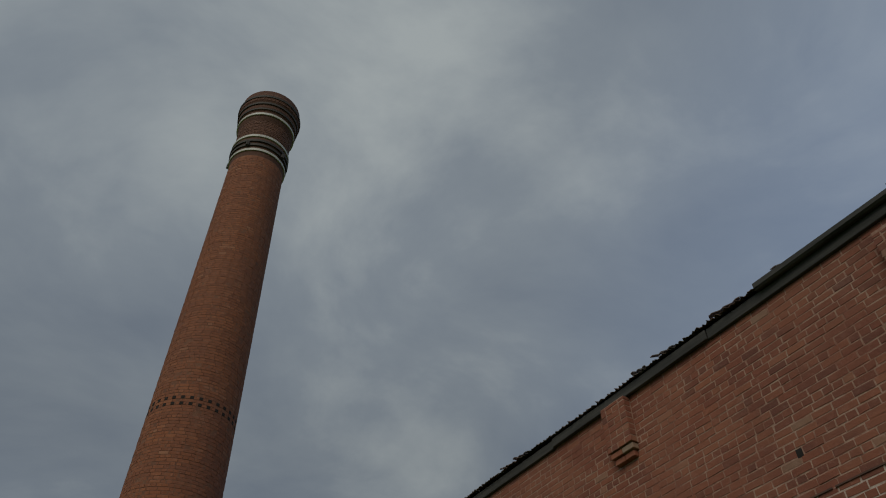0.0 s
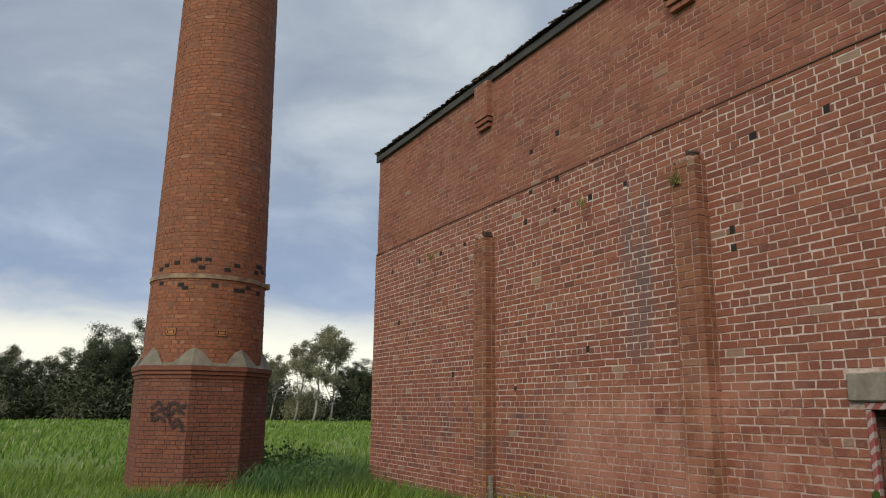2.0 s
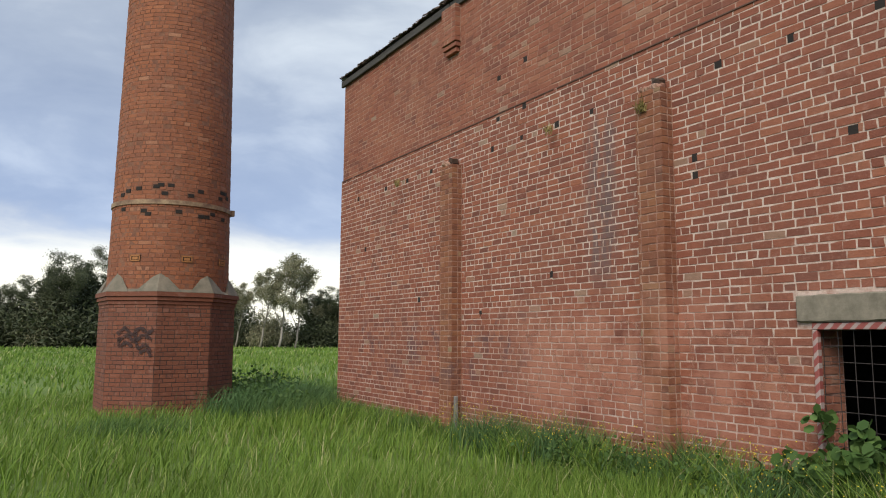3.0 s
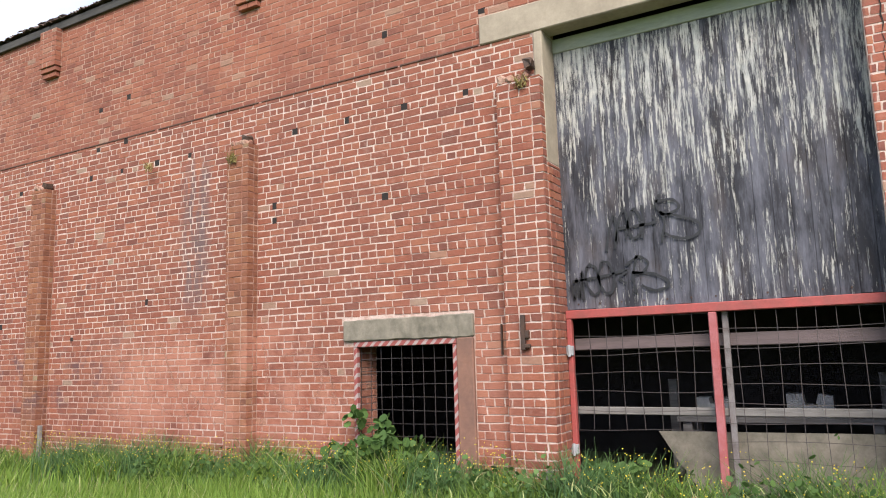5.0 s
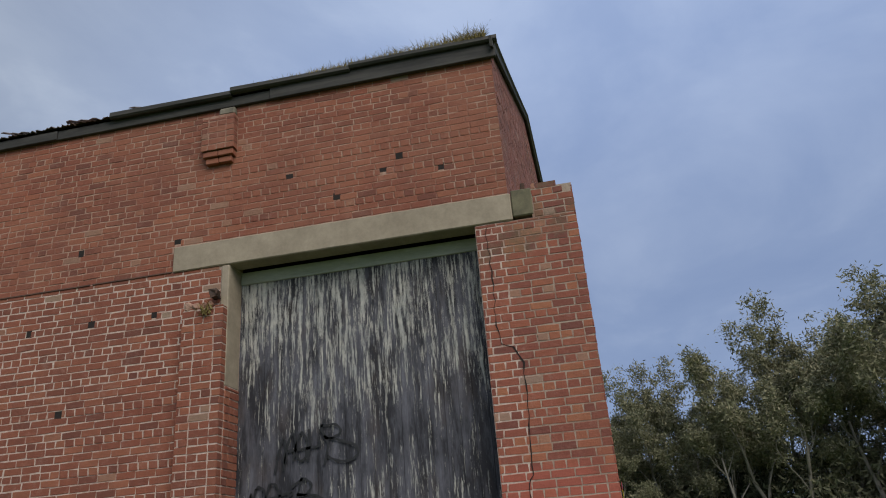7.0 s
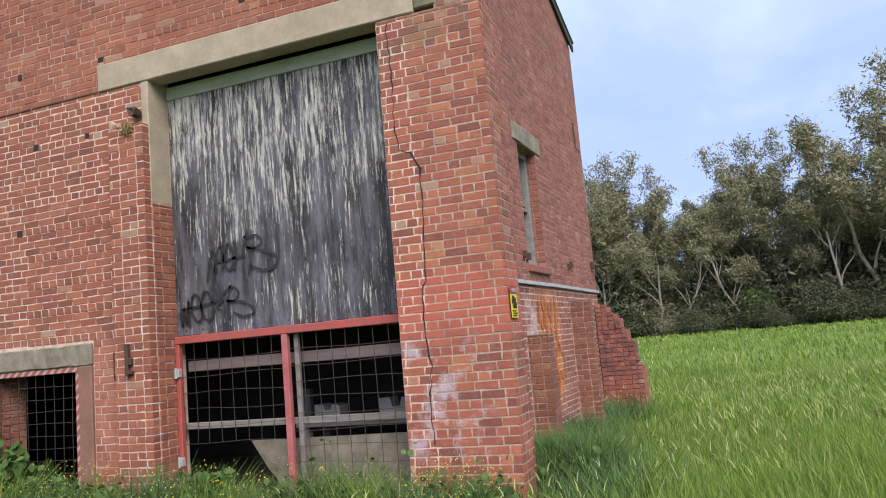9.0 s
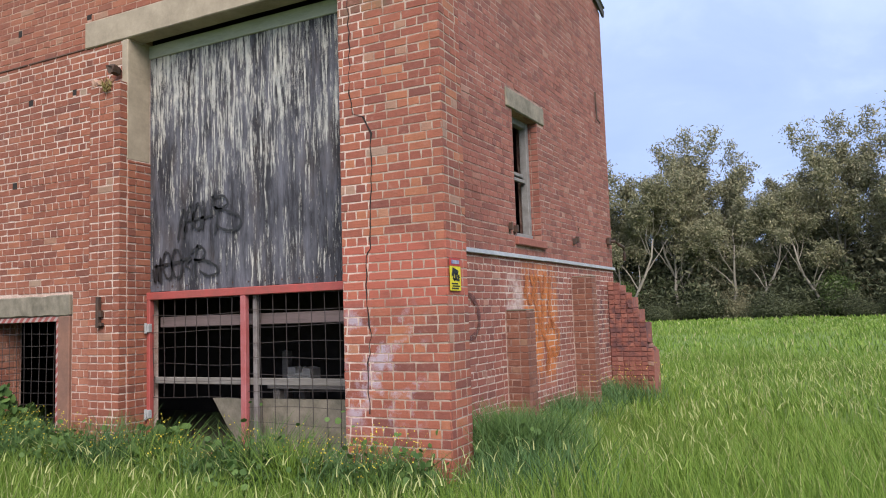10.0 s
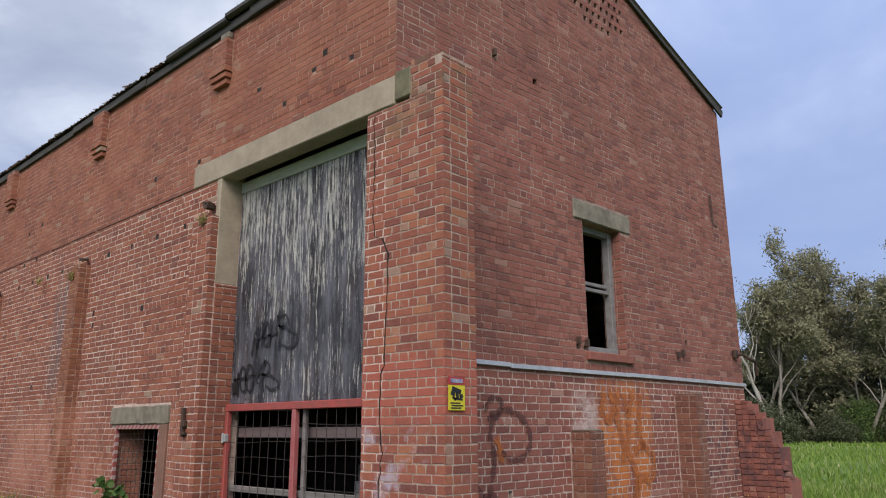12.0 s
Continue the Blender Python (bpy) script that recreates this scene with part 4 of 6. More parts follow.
def crack():
    """A ragged crack that steps along the joints: a black strip of uneven width painted as its inner shade."""
    bm = bmesh.new()
    pts = []
    for (ya, za), (yb, zb) in zip(CRACK, CRACK[1:]):
        n = max(2, int(abs(zb - za) / 0.086))
        for k in range(n):
            t = k / n
            pts.append((ya + (yb - ya) * t + (0.014 if k % 2 else -0.014) * rng.random(), za + (zb - za) * t))
    pts.append(CRACK[-1])
    front, back = X0 - 0.0045, X0 + 0.004
    width = [0.0015 + 0.006 * rng.random() ** 2 * (1.6 if 2.4 < z < 3.5 else 1.0) for y, z in pts]
    rings = [[bm.verts.new((x, y + d, z)) for x, d in ((back, -w), (front, -w), (front, w), (back, w))] for (y, z), w in zip(pts, width)]
    for a, b in zip(rings, rings[1:]):
        for i in range(3):
            bm.faces.new((a[i], a[i + 1], b[i + 1], b[i]))
    part("crack", bm, void_black, pier, "black strip for the shade in the crack between old and new brickwork")


crack()

# brick reveal of the wide doorway below the concrete jamb
rows = lay(X0 + 0.0, X0 + 0.34, GROUND - 0.05, 3.40, header_every=2)
v, f = brick_mesh(rows, on_south(1.894))
ob = arrays("reveal_main", v, f, brick_west, wall_west); ob["kind"] = "stuff"
rows = lay(X0 + 0.0, X0 + 0.44, GROUND - 0.05, 1.60, header_every=2)
v, f = brick_mesh(rows, on_south(4.454))
ob = arrays("reveal_small", v, f, brick_west, wall_west); ob["kind"] = "stuff"


def buttress(x0, x1, y0, top, label):
    th = new("buttress_stub")
    bm = bmesh.new()
    box(bm, x0 + 0.011, x1 - 0.011, y0 + 0.011, G + 0.05, GROUND - 0.2, top - 0.012)
    part("core", bm, mortar_gable, th)
    for nm, rows, place in (("front_brickwork", lay(x0, x1, GROUND - 0.05, top, header_every=2), on_south(y0 + 0.011)),
                            ("side_brickwork", lay(y0, G, GROUND - 0.05, top, header_every=2), on_west(x0 + 0.011))):
        v, f = brick_mesh(rows, place)
        ob = arrays(nm, v, f, brick_buttress, th); ob["kind"] = "stuff"
    bm = bmesh.new()
    box(bm, x0 + 0.01, x1 - 0.01, y0 + 0.012, G, top - 0.012, top + 0.012, 0.008)
    part("cap", bm, stone_cap, th, "dirty mortar cap")
    return tagged(th, label, "buttress", "buttress stubs on the gable")


buttress(9.78, 10.08, -1.79, 1.49, "low brick buttress stub on the gable wall")
buttress(12.42, 12.68, -1.83, 2.0, "taller brick buttress stub beside rust-coloured paint")


def ruin():
    th = tagged(new("ruined_wall"), "stepped ruin of a broken brick wall at the corner", "ruined wall")
    y, top = G, 2.0
    bmc = bmesh.new()
    allrows, side = [], []
    while y > -2.25:
        w = 0.11
        box(bmc, 14.42, XE - 0.01, y - w, y, GROUND - 0.2, top - 0.05)
        side.append(lay(y - w, y, GROUND - 0.05, top, header_every=1))
        y -= w
        top -= (0.05, 0.14, 0.09, 0.22, 0.24, 0.50, 0.45)[len(side) - 1] if len(side) <= 7 else 0.3
        if top < 0.2:
            break
    part("core", bmc, brick_gable_low, th)
    v, f = brick_mesh(np.vstack(side), on_west(14.42), 0.016, 0.006)
    ob = arrays("side_brickwork", v, f, brick_gable_low, th); ob["kind"] = "stuff"
    bm = bmesh.new()
    y, top = G, 2.0
    for i in range(26):
        yy = G - 0.1 - rng.random() * 0.6
        zz = GROUND + 0.2 + (1.95 - 0.5 * (G - yy) - 2.0 * (G - yy) ** 2) * (0.9 + 0.1 * rng.random())
        if zz > 0.1:
            vs = box(bm, -0.055, 0.055, -0.11, 0.11, -0.037, 0.037, 0.008)
            bmesh.ops.transform(bm, verts=list(vs), matrix=pose(14.48 + rng.random() * 0.3, yy, zz - 0.12, rng.normal() * 6, rng.normal() * 6, rng.normal() * 20))
    tagged(part("loose_bricks", bm, brick_gable_low, th, "loose broken bricks"), kind="stuff")


ruin()

# ---------------------------------------------------------------- wide doorway
DX = X0 + 0.33
door = tagged(new("sliding_door"), "black-stained board door with flaking white paint and spray tags", "door")
bm = bmesh.new()
box(bm, DX + 0.03, DX + 0.08, -1.2, 1.92, 1.80, 4.72)
part("backing", bm, dark_timber, door)
board_edges = np.linspace(-1.16, 1.90, 20)
for a, b in zip(board_edges, board_edges[1:]):
    bm = bmesh.new()
    box(bm, DX + rng.normal() * 0.0015, DX + 0.028, a + 0.0012, b - 0.0012, 1.835 + rng.random() * 0.012, 4.70, 0.0025)
    part("board", bm, boards_mat, door)
bm = bmesh.new()
box(bm, DX - 0.02, DX + 0.06, -1.2, 1.92, 4.70, 4.86, 0.006)
part("head_beam", bm, green_beam, door, "mossy pale head beam")
bm = bmesh.new()
for y in np.arange(-1.0, 1.9, 0.23):
    tube(bm, [(DX - 0.006, y, 1.90), (DX + 0.01, y, 1.90)], 0.01, 6)
part("bolts", bm, iron, door)


def stroke(points, w, plane, name, parent, material, label=""):
    """A flat spray-paint stroke through points, on plane(u, z)."""
    bm = bmesh.new()
    n = len(points)
    smooth = []
    for i in range(n - 1):
        p0, p1, p2, p3 = (np.array(points[max(0, min(n - 1, i + k))], float) for k in (-1, 0, 1, 2))
        for s in np.linspace(0, 1, 7)[:-1]:
            smooth.append(0.5 * ((2 * p1) + (p2 - p0) * s + (2 * p0 - 5 * p1 + 4 * p2 - p3) * s ** 2 + (3 * p1 - p0 - 3 * p2 + p3) * s ** 3))
    smooth.append(np.array(points[-1], float))
    prev = None
    for i, p in enumerate(smooth):
        d = smooth[min(i + 1, len(smooth) - 1)] - smooth[max(i - 1, 0)]
        d = d / (np.hypot(*d) + 1e-9)
        nrm = np.array((-d[1], d[0])) * w * (0.8 + 0.2 * math.sin(i * 1.3))
        a, b = bm.verts.new(plane(*(p + nrm))), bm.verts.new(plane(*(p - nrm)))
        if prev:
            bm.faces.new((prev[0], a, b, prev[1]))
        prev = (a, b)
    return part(name, bm, material, parent, label)


spray_black = simple("spray_black", (0.014, 0.014, 0.015), (0.022, 0.022, 0.024), 20, 0.5)
def worn_spray(name, colour, second, cover):
    """Spray paint that weather has broken into patches; cover: how much of it is left, 0 to 1."""
    m = Mat(name, 0.9)
    m.base(m.mix(m.ramp(m.noise(5, 5, 0.65), [(0.35, 0.0), (0.65, 1.0)]), colour, second))
    left = m.math("ADD", m.math("MULTIPLY", m.noise(9, 6, 0.75), 0.6), m.math("MULTIPLY", m.noise(45, 4, 0.7), 0.4))
    m.l.new(m.ramp(left, [(0.62 - 0.3 * cover, 0.0), (0.78 - 0.3 * cover, 0.9)]), m.b.inputs["Alpha"])
    return m.m


on_door = lambda u, z: (DX - 0.024, u, z)
TAG_HIGH = [[(0.48, 0.93), (0.52, 1.14), (0.57, 1.30), (0.595, 1.20), (0.575, 0.95)], [(0.59, 1.02), (0.635, 1.26), (0.69, 1.35), (0.72, 1.22), (0.69, 1.04)],
            [(0.77, 1.34), (0.72, 1.19), (0.755, 1.05), (0.83, 1.07), (0.85, 1.24), (0.795, 1.35), (0.77, 1.33)], [(0.87, 1.38), (0.88, 1.20), (0.855, 1.03)],
            [(0.62, 1.16), (0.86, 1.17), (1.00, 1.19), (0.98, 1.26)], [(1.06, 1.47), (1.02, 1.36), (1.09, 1.20), (1.05, 0.96)],
            [(1.00, 1.40), (1.18, 1.40), (1.24, 1.31), (1.12, 1.25), (1.05, 1.28), (1.26, 1.21), (1.41, 1.14), (1.43, 1.05), (1.34, 0.99), (1.20, 1.00), (1.08, 1.06)]]
TAG_LOW = [[(0.08, 0.60), (0.11, 0.44), (0.14, 0.66), (0.17, 0.44), (0.20, 0.74), (0.21, 0.42)], [(0.26, 0.78), (0.24, 0.62), (0.31, 0.48), (0.38, 0.52), (0.36, 0.74), (0.29, 0.80), (0.26, 0.77)],
           [(0.42, 0.82), (0.38, 0.66), (0.43, 0.50), (0.52, 0.50), (0.54, 0.66), (0.49, 0.80), (0.42, 0.82)], [(0.09, 0.63), (0.29, 0.65), (0.47, 0.67), (0.68, 0.71), (0.60, 0.63), (0.67, 0.57)],
           [(0.79, 0.86), (0.74, 0.63), (0.77, 0.46)], [(0.67, 0.76), (0.81, 0.84), (0.90, 0.76), (0.83, 0.67), (0.73, 0.68), (0.94, 0.65), (1.08, 0.57), (1.07, 0.50), (0.94, 0.48), (0.82, 0.54)]]
for line in TAG_HIGH + TAG_LOW:
    stroke([(1.90 - p, 1.53 + q * 0.97) for p, q in line], 0.0165, on_door, "spray_stroke", door, spray_black)

frame_red = tagged(new("wire_gate"), "red painted steel gate with rusty wire mesh", "gate")
FX = X0 + 0.27
for nm, b in (("top_rail", (FX, FX + 0.07, -1.2, 1.895, 1.748, 1.838)), ("bottom_rail", (FX, FX + 0.07, -1.2, 1.895, GROUND, 0.02)), ("side_post", (FX, FX + 0.07, 1.835, 1.89, GROUND, 1.746)), ("middle_post", (FX, FX + 0.07, 0.385, 0.46, GROUND, 1.746))):
    bm = bmesh.new()
    box(bm, *b, 0.008)
    part(nm, bm, faded_red if nm == "middle_post" else red_paint, frame_red, "faded pinkish red post" if nm == "middle_post" else "")
bm = bmesh.new()
box(bm, FX + 0.08, FX + 0.13, 0.295, 0.35, GROUND, 1.75, 0.006)
part("steel_stud", bm, stud_grey, frame_red, "dull grey steel stud")


def mesh_panel(y0, y1, z0, z1, x, step, name, parent, skew=0.012):
    bm = bmesh.new()
    nz = int((z1 - z0) / step)
    ny = int((y1 - y0) / step)
    for i in range(nz + 1):
        z = z0 + (z1 - z0) * i / nz
        pts = [(x + 0.008 * math.sin(7 * s + i), y0 + (y1 - y0) * s, z + skew * math.sin(5 * s + i * 1.7)) for s in np.linspace(0, 1, 8)]
        tube(bm, pts, 0.0038, 4)
    for i in range(ny + 1):
        y = y0 + (y1 - y0) * i / ny
        pts = [(x + 0.006 + 0.008 * math.sin(6 * s + i), y + skew * math.sin(4 * s + i * 1.3), z0 + (z1 - z0) * s) for s in np.linspace(0, 1, 6)]
        tube(bm, pts, 0.0038, 4)
    return part(name, bm, wire, parent, "thin rusty welded wire mesh")


mesh_panel(-1.15, 0.385, 0.02, 1.748, FX + 0.05, 0.165, "wire_mesh", frame_red)
mesh_panel(0.46, 1.835, 0.62, 1.748, FX + 0.05, 0.165, "wire_mesh", frame_red)


def hinge(y, z):
    bm = bmesh.new()
    box(bm, FX - 0.03, FX + 0.03, y - 0.035, y + 0.035, z - 0.05, z + 0.05, 0.006)
    tube(bm, [(FX - 0.035, y, z - 0.06), (FX - 0.035, y, z + 0.06)], 0.016, 8)
    part("hinge", bm, grey_paint, frame_red, "grey steel hinge")


hinge(1.86, 1.42)
hinge(1.86, 0.42)
tagged(one_box("guard_rail", FX + 0.10, FX + 0.15, -1.2, 1.86, 0.765, 0.84, old_timber, bevel=0.006), "weathered grey timber rail across the doorway", "rail")
tagged(one_box("cross_beam", FX + 0.20, FX + 0.30, -1.3, 1.88, 1.42, 1.545, mauve_timber, bevel=0.008), "dull mauve timber beam behind the wire", "beam")


def leaning_sheet():
    bm = bmesh.new()
    pts = [(1.05, 0.60), (-1.30, 0.62), (-1.30, -0.1), (0.62, -0.1), (0.72, 0.05), (0.78, 0.18), (0.86, 0.27)]
    a = [bm.verts.new((FX + 0.20 + 0.12 * (0.6 - z), y, z)) for y, z in pts]
    b = [bm.verts.new((FX + 0.23 + 0.12 * (0.6 - z), y, z)) for y, z in pts]
    bm.faces.new(a); bm.faces.new(b[::-1])
    for i in range(len(a)):
        k = (i + 1) % len(a)
        bm.faces.new((a[i], a[k], b[k], b[i]))
    tagged(link("leaning_sheet", bm, concrete_old), "broken grey cement sheet leaning in the doorway", "cement sheet")


leaning_sheet()

# clutter in the dark behind the wire
def bench():
    th = tagged(new("workbench"), "old dusty bench in the dark shed", "bench")
    for nm, b in (("top", (8.35, 9.1, -1.0, 1.1, 0.60, 0.66)), ("leg", (8.4, 8.5, -0.9, -0.8, GROUND + 0.06, 0.6)), ("leg", (8.4, 8.5, 0.95, 1.05, GROUND + 0.06, 0.6)), ("leg", (8.95, 9.05, -0.9, -0.8, GROUND + 0.06, 0.6)), ("leg", (8.95, 9.05, 0.95, 1.05, GROUND + 0.06, 0.6))):
        bm = bmesh.new()
        box(bm, *b, 0.006)
        part(nm, bm, old_timber, th)


bench()
pale_card = simple("pale_card", (0.62, 0.59, 0.55), (0.42, 0.40, 0.37), 6)


def carton(x, y, w, h, notch, lab):
    bm = bmesh.new()
    pts = [(-w / 2, 0), (w / 2, 0), (w / 2, h), (0.15 * w, h), (0.1 * w, h * (1 - notch)), (-0.12 * w, h * (1 - notch)), (-0.2 * w, h), (-w / 2, h * 0.9)]
    a = [bm.verts.new((x, y + p, 0.66 + q)) for p, q in pts]
    b = [bm.verts.new((x + 0.22, y + p, 0.66 + q)) for p, q in pts]
    bm.faces.new(a); bm.faces.new(b[::-1])
    for i in range(len(a)):
        k = (i + 1) % len(a)
        bm.faces.new((a[i], b[i], b[k], a[k]))
    tagged(link("torn_carton", bm, pale_card), lab, "carton", "cartons on the bench")


carton(8.5, 0.72, 0.36, 0.20, 0.35, "torn pale carton on the dusty bench")
carton(8.45, -0.25, 0.44, 0.24, 0.45, "wide torn pale carton on the dusty bench")
for y, z1 in ((1.25, 1.05), (-0.95, 1.1)):
    tagged(one_box("timber_prop", 8.9, 9.0, y - 0.05, y + 0.05, GROUND + 0.06, z1, old_timber, bevel=0.006), "grey timber prop standing in the shed", "post", "props in the shed")

# ---------------------------------------------------------------- small doorway
gate = tagged(new("mesh_gate"), "red and white banded steel frame with wire mesh", "gate")
for nm, b in (("head_angle", (X0 - 0.012, X0 + 0.05, 3.062, 4.46, 1.535, 1.598)), ("side_angle", (X0 - 0.012, X0 + 0.05, 3.062, 3.112, GROUND, 1.533)), ("side_angle", (X0 - 0.012, X0 + 0.05, 4.41, 4.458, GROUND, 1.533))):
    bm = bmesh.new()
    box(bm, *b, 0.006)
    part(nm, bm, striped_steel, gate)
mesh_panel(3.112, 4.41, GROUND + 0.05, 1.535, X0 + 0.07, 0.135, "wire_mesh", gate, 0.006)


def iron_hook():
    bm = bmesh.new()
    box(bm, X0 - 0.165, X0 - 0.118, 2.18, 2.225, 1.44, 1.80, 0.006)
    box(bm, X0 - 0.165, X0 - 0.118, 2.14, 2.18, 1.56, 1.64, 0.006)
    box(bm, X0 - 0.165, X0 - 0.118, 2.13, 2.19, 1.46, 1.50, 0.006)
    tagged(link("gate_hook", bm, iron), "rusted iron hanger bar fixed to the pilaster", "iron bracket")
    bm = bmesh.new()
    box(bm, X0 - 0.03, X0 + 0.005, 2.50, 2.512, 1.40, 1.72)
    tagged(link("iron_bar", bm, iron), "thin rusted iron bar on the brick wall", "iron bracket")
    bm = bmesh.new()
    box(bm, X0 - 0.19, X0 - 0.13, 1.95, 2.01, GROUND, 0.26, 0.008)
    tagged(link("timber_peg", bm, old_timber), "short grey timber peg beside the doorway", "peg")
    bm = bmesh.new()
    box(bm, X0 - 0.16, X0 - 0.10, 10.40, 10.45, GROUND, 0.52, 0.008)
    tagged(link("timber_peg", bm, old_timber), "narrow grey timber stake against the pilaster", "peg")


iron_hook()

# ---------------------------------------------------------------- gable window and fittings
win = tagged(new("window_1"), "broken sash window with weathered grey frame", "window", kind="structure")
WY = G + 0.16
x0, x1, z0, z1 = WINDOW
for nm, b in (("frame_side", (x0, x0 + 0.075, WY, WY + 0.1, z0, z1)), ("frame_side", (x1 - 0.10, x1 - 0.002, WY - 0.01, WY + 0.1, z0, z1)), ("frame_head", (x0, x1, WY, WY + 0.1, z1 - 0.09, z1)), ("frame_foot", (x0, x1, WY - 0.02, WY + 0.1, z0, z0 + 0.09)), ("meeting_rail", (x0 + 0.076, x1 - 0.102, WY + 0.02, WY + 0.07, 3.35, 3.40)), ("meeting_rail", (x0 + 0.076, x1 - 0.102, WY + 0.05, WY + 0.09, 3.44, 3.49))):
    bm = bmesh.new()
    box(bm, *b, 0.006)
    part(nm, bm, window_grey, win)
bm = bmesh.new()
box(bm, x0 - 0.06, x1 + 0.10, G - 0.045, WY + 0.05, z0 - 0.115, z0 - 0.002, 0.012)
part("window_sill", bm, brick_gable, win, "sloping brick sill")
rows = lay(G + 0.0, WY + 0.12, z0, z1, header_every=1)
v, f = brick_mesh(rows, lambda u, d, z: np.stack([x1 + 0.002 - d, u, z], 1), 0.009)
ob = arrays("reveal_brickwork", v, f, brick_gable, win); ob["kind"] = "stuff"


def fittings():
    bm = bmesh.new()
    tube(bm, [(14.15, G - 0.03, 5.48), (14.17, G - 0.035, 4.98), (14.16, G - 0.09, 4.90), (14.12, G - 0.10, 4.88)], 0.016, 8)
    tagged(link("iron_rod", bm, iron), "bent rusty iron rod on the gable wall", "iron rod")
    bm = bmesh.new()
    tube(bm, [(14.58, G + 0.01, 2.74), (14.60, G - 0.12, 2.72), (14.7, G - 0.18, 2.66), (14.9, G - 0.2, 2.62), (14.96, G - 0.2, 2.50), (15.0, G - 0.18, 2.38)], 0.03, 8)
    box(bm, 14.50, 14.62, G - 0.06, G, 2.66, 2.80, 0.01)
    tagged(link("iron_hook", bm, iron), "dark iron hook and cable at the wall corner", "iron hook")
    for x, z in ((12.6, 2.60), (12.75, 2.64), (10.02, 2.62), (10.2, 2.60), (8.5, 6.1)):
        bm = bmesh.new()
        box(bm, x - 0.02, x + 0.02, G - 0.05, G + 0.01, z - 0.06, z + 0.04, 0.006)
        tagged(link("iron_stub", bm, iron), "small rusty iron stub in the brickwork", "iron stub", "iron stubs on the gable")


fittings()


def warning_sign():
    th = tagged(new("warning_sign"), "small yellow and black warning sign with red header", "sign")
    yellow = simple("sign_yellow", (0.72, 0.62, 0.03), (0.62, 0.52, 0.03), 15, 0.45)
    red = simple("sign_red", (0.45, 0.05, 0.05), (0.38, 0.05, 0.05), 15, 0.45)
    navy = simple("sign_blue", (0.10, 0.10, 0.30), (0.45, 0.45, 0.5), 15, 0.45)
    Y = PIER_S - 0.008
    X = 6.90
    for nm, b, mat in (("panel", (X, X + 0.225, Y - 0.004, Y, 1.68, 1.905), yellow), ("header", (X, X + 0.225, Y - 0.005, Y, 1.908, 1.98), red), ("header_bar", (X + 0.03, X + 0.195, Y - 0.008, Y - 0.0055, 1.927, 1.962), navy)):
        bm = bmesh.new()
        box(bm, *b)
        part(nm, bm, mat, th)
    # the emblem: a dark camera-like shape of a lens, a body and a bracket
    bm = bmesh.new()
    for a, b, c, d, turn in ((0.045, 0.17, 1.835, 1.88, 14), (0.03, 0.085, 1.812, 1.845, 14), (0.10, 0.135, 1.785, 1.84, -8), (0.075, 0.19, 1.772, 1.79, 4), (0.15, 0.195, 1.79, 1.825, -20), (0.05, 0.10, 1.775, 1.80, 30)):
        vs = box(bm, X + a, X + b, Y - 0.0075, Y - 0.0045, c, d)
        bmesh.ops.rotate(bm, verts=list(vs), cent=(X + (a + b) / 2, Y, (c + d) / 2), matrix=Euler((0, radians(turn), 0)).to_matrix())
    part("emblem", bm, spray_black, th)
    for k, (a, b) in enumerate(((0.03, 0.17), (0.04, 0.195), (0.025, 0.16))):
        bm = bmesh.new()
        box(bm, X + a, X + b, Y - 0.0075, Y - 0.0045, 1.695 + k * 0.022, 1.706 + k * 0.022)
        part("text_bar", bm, spray_black, th)


warning_sign()


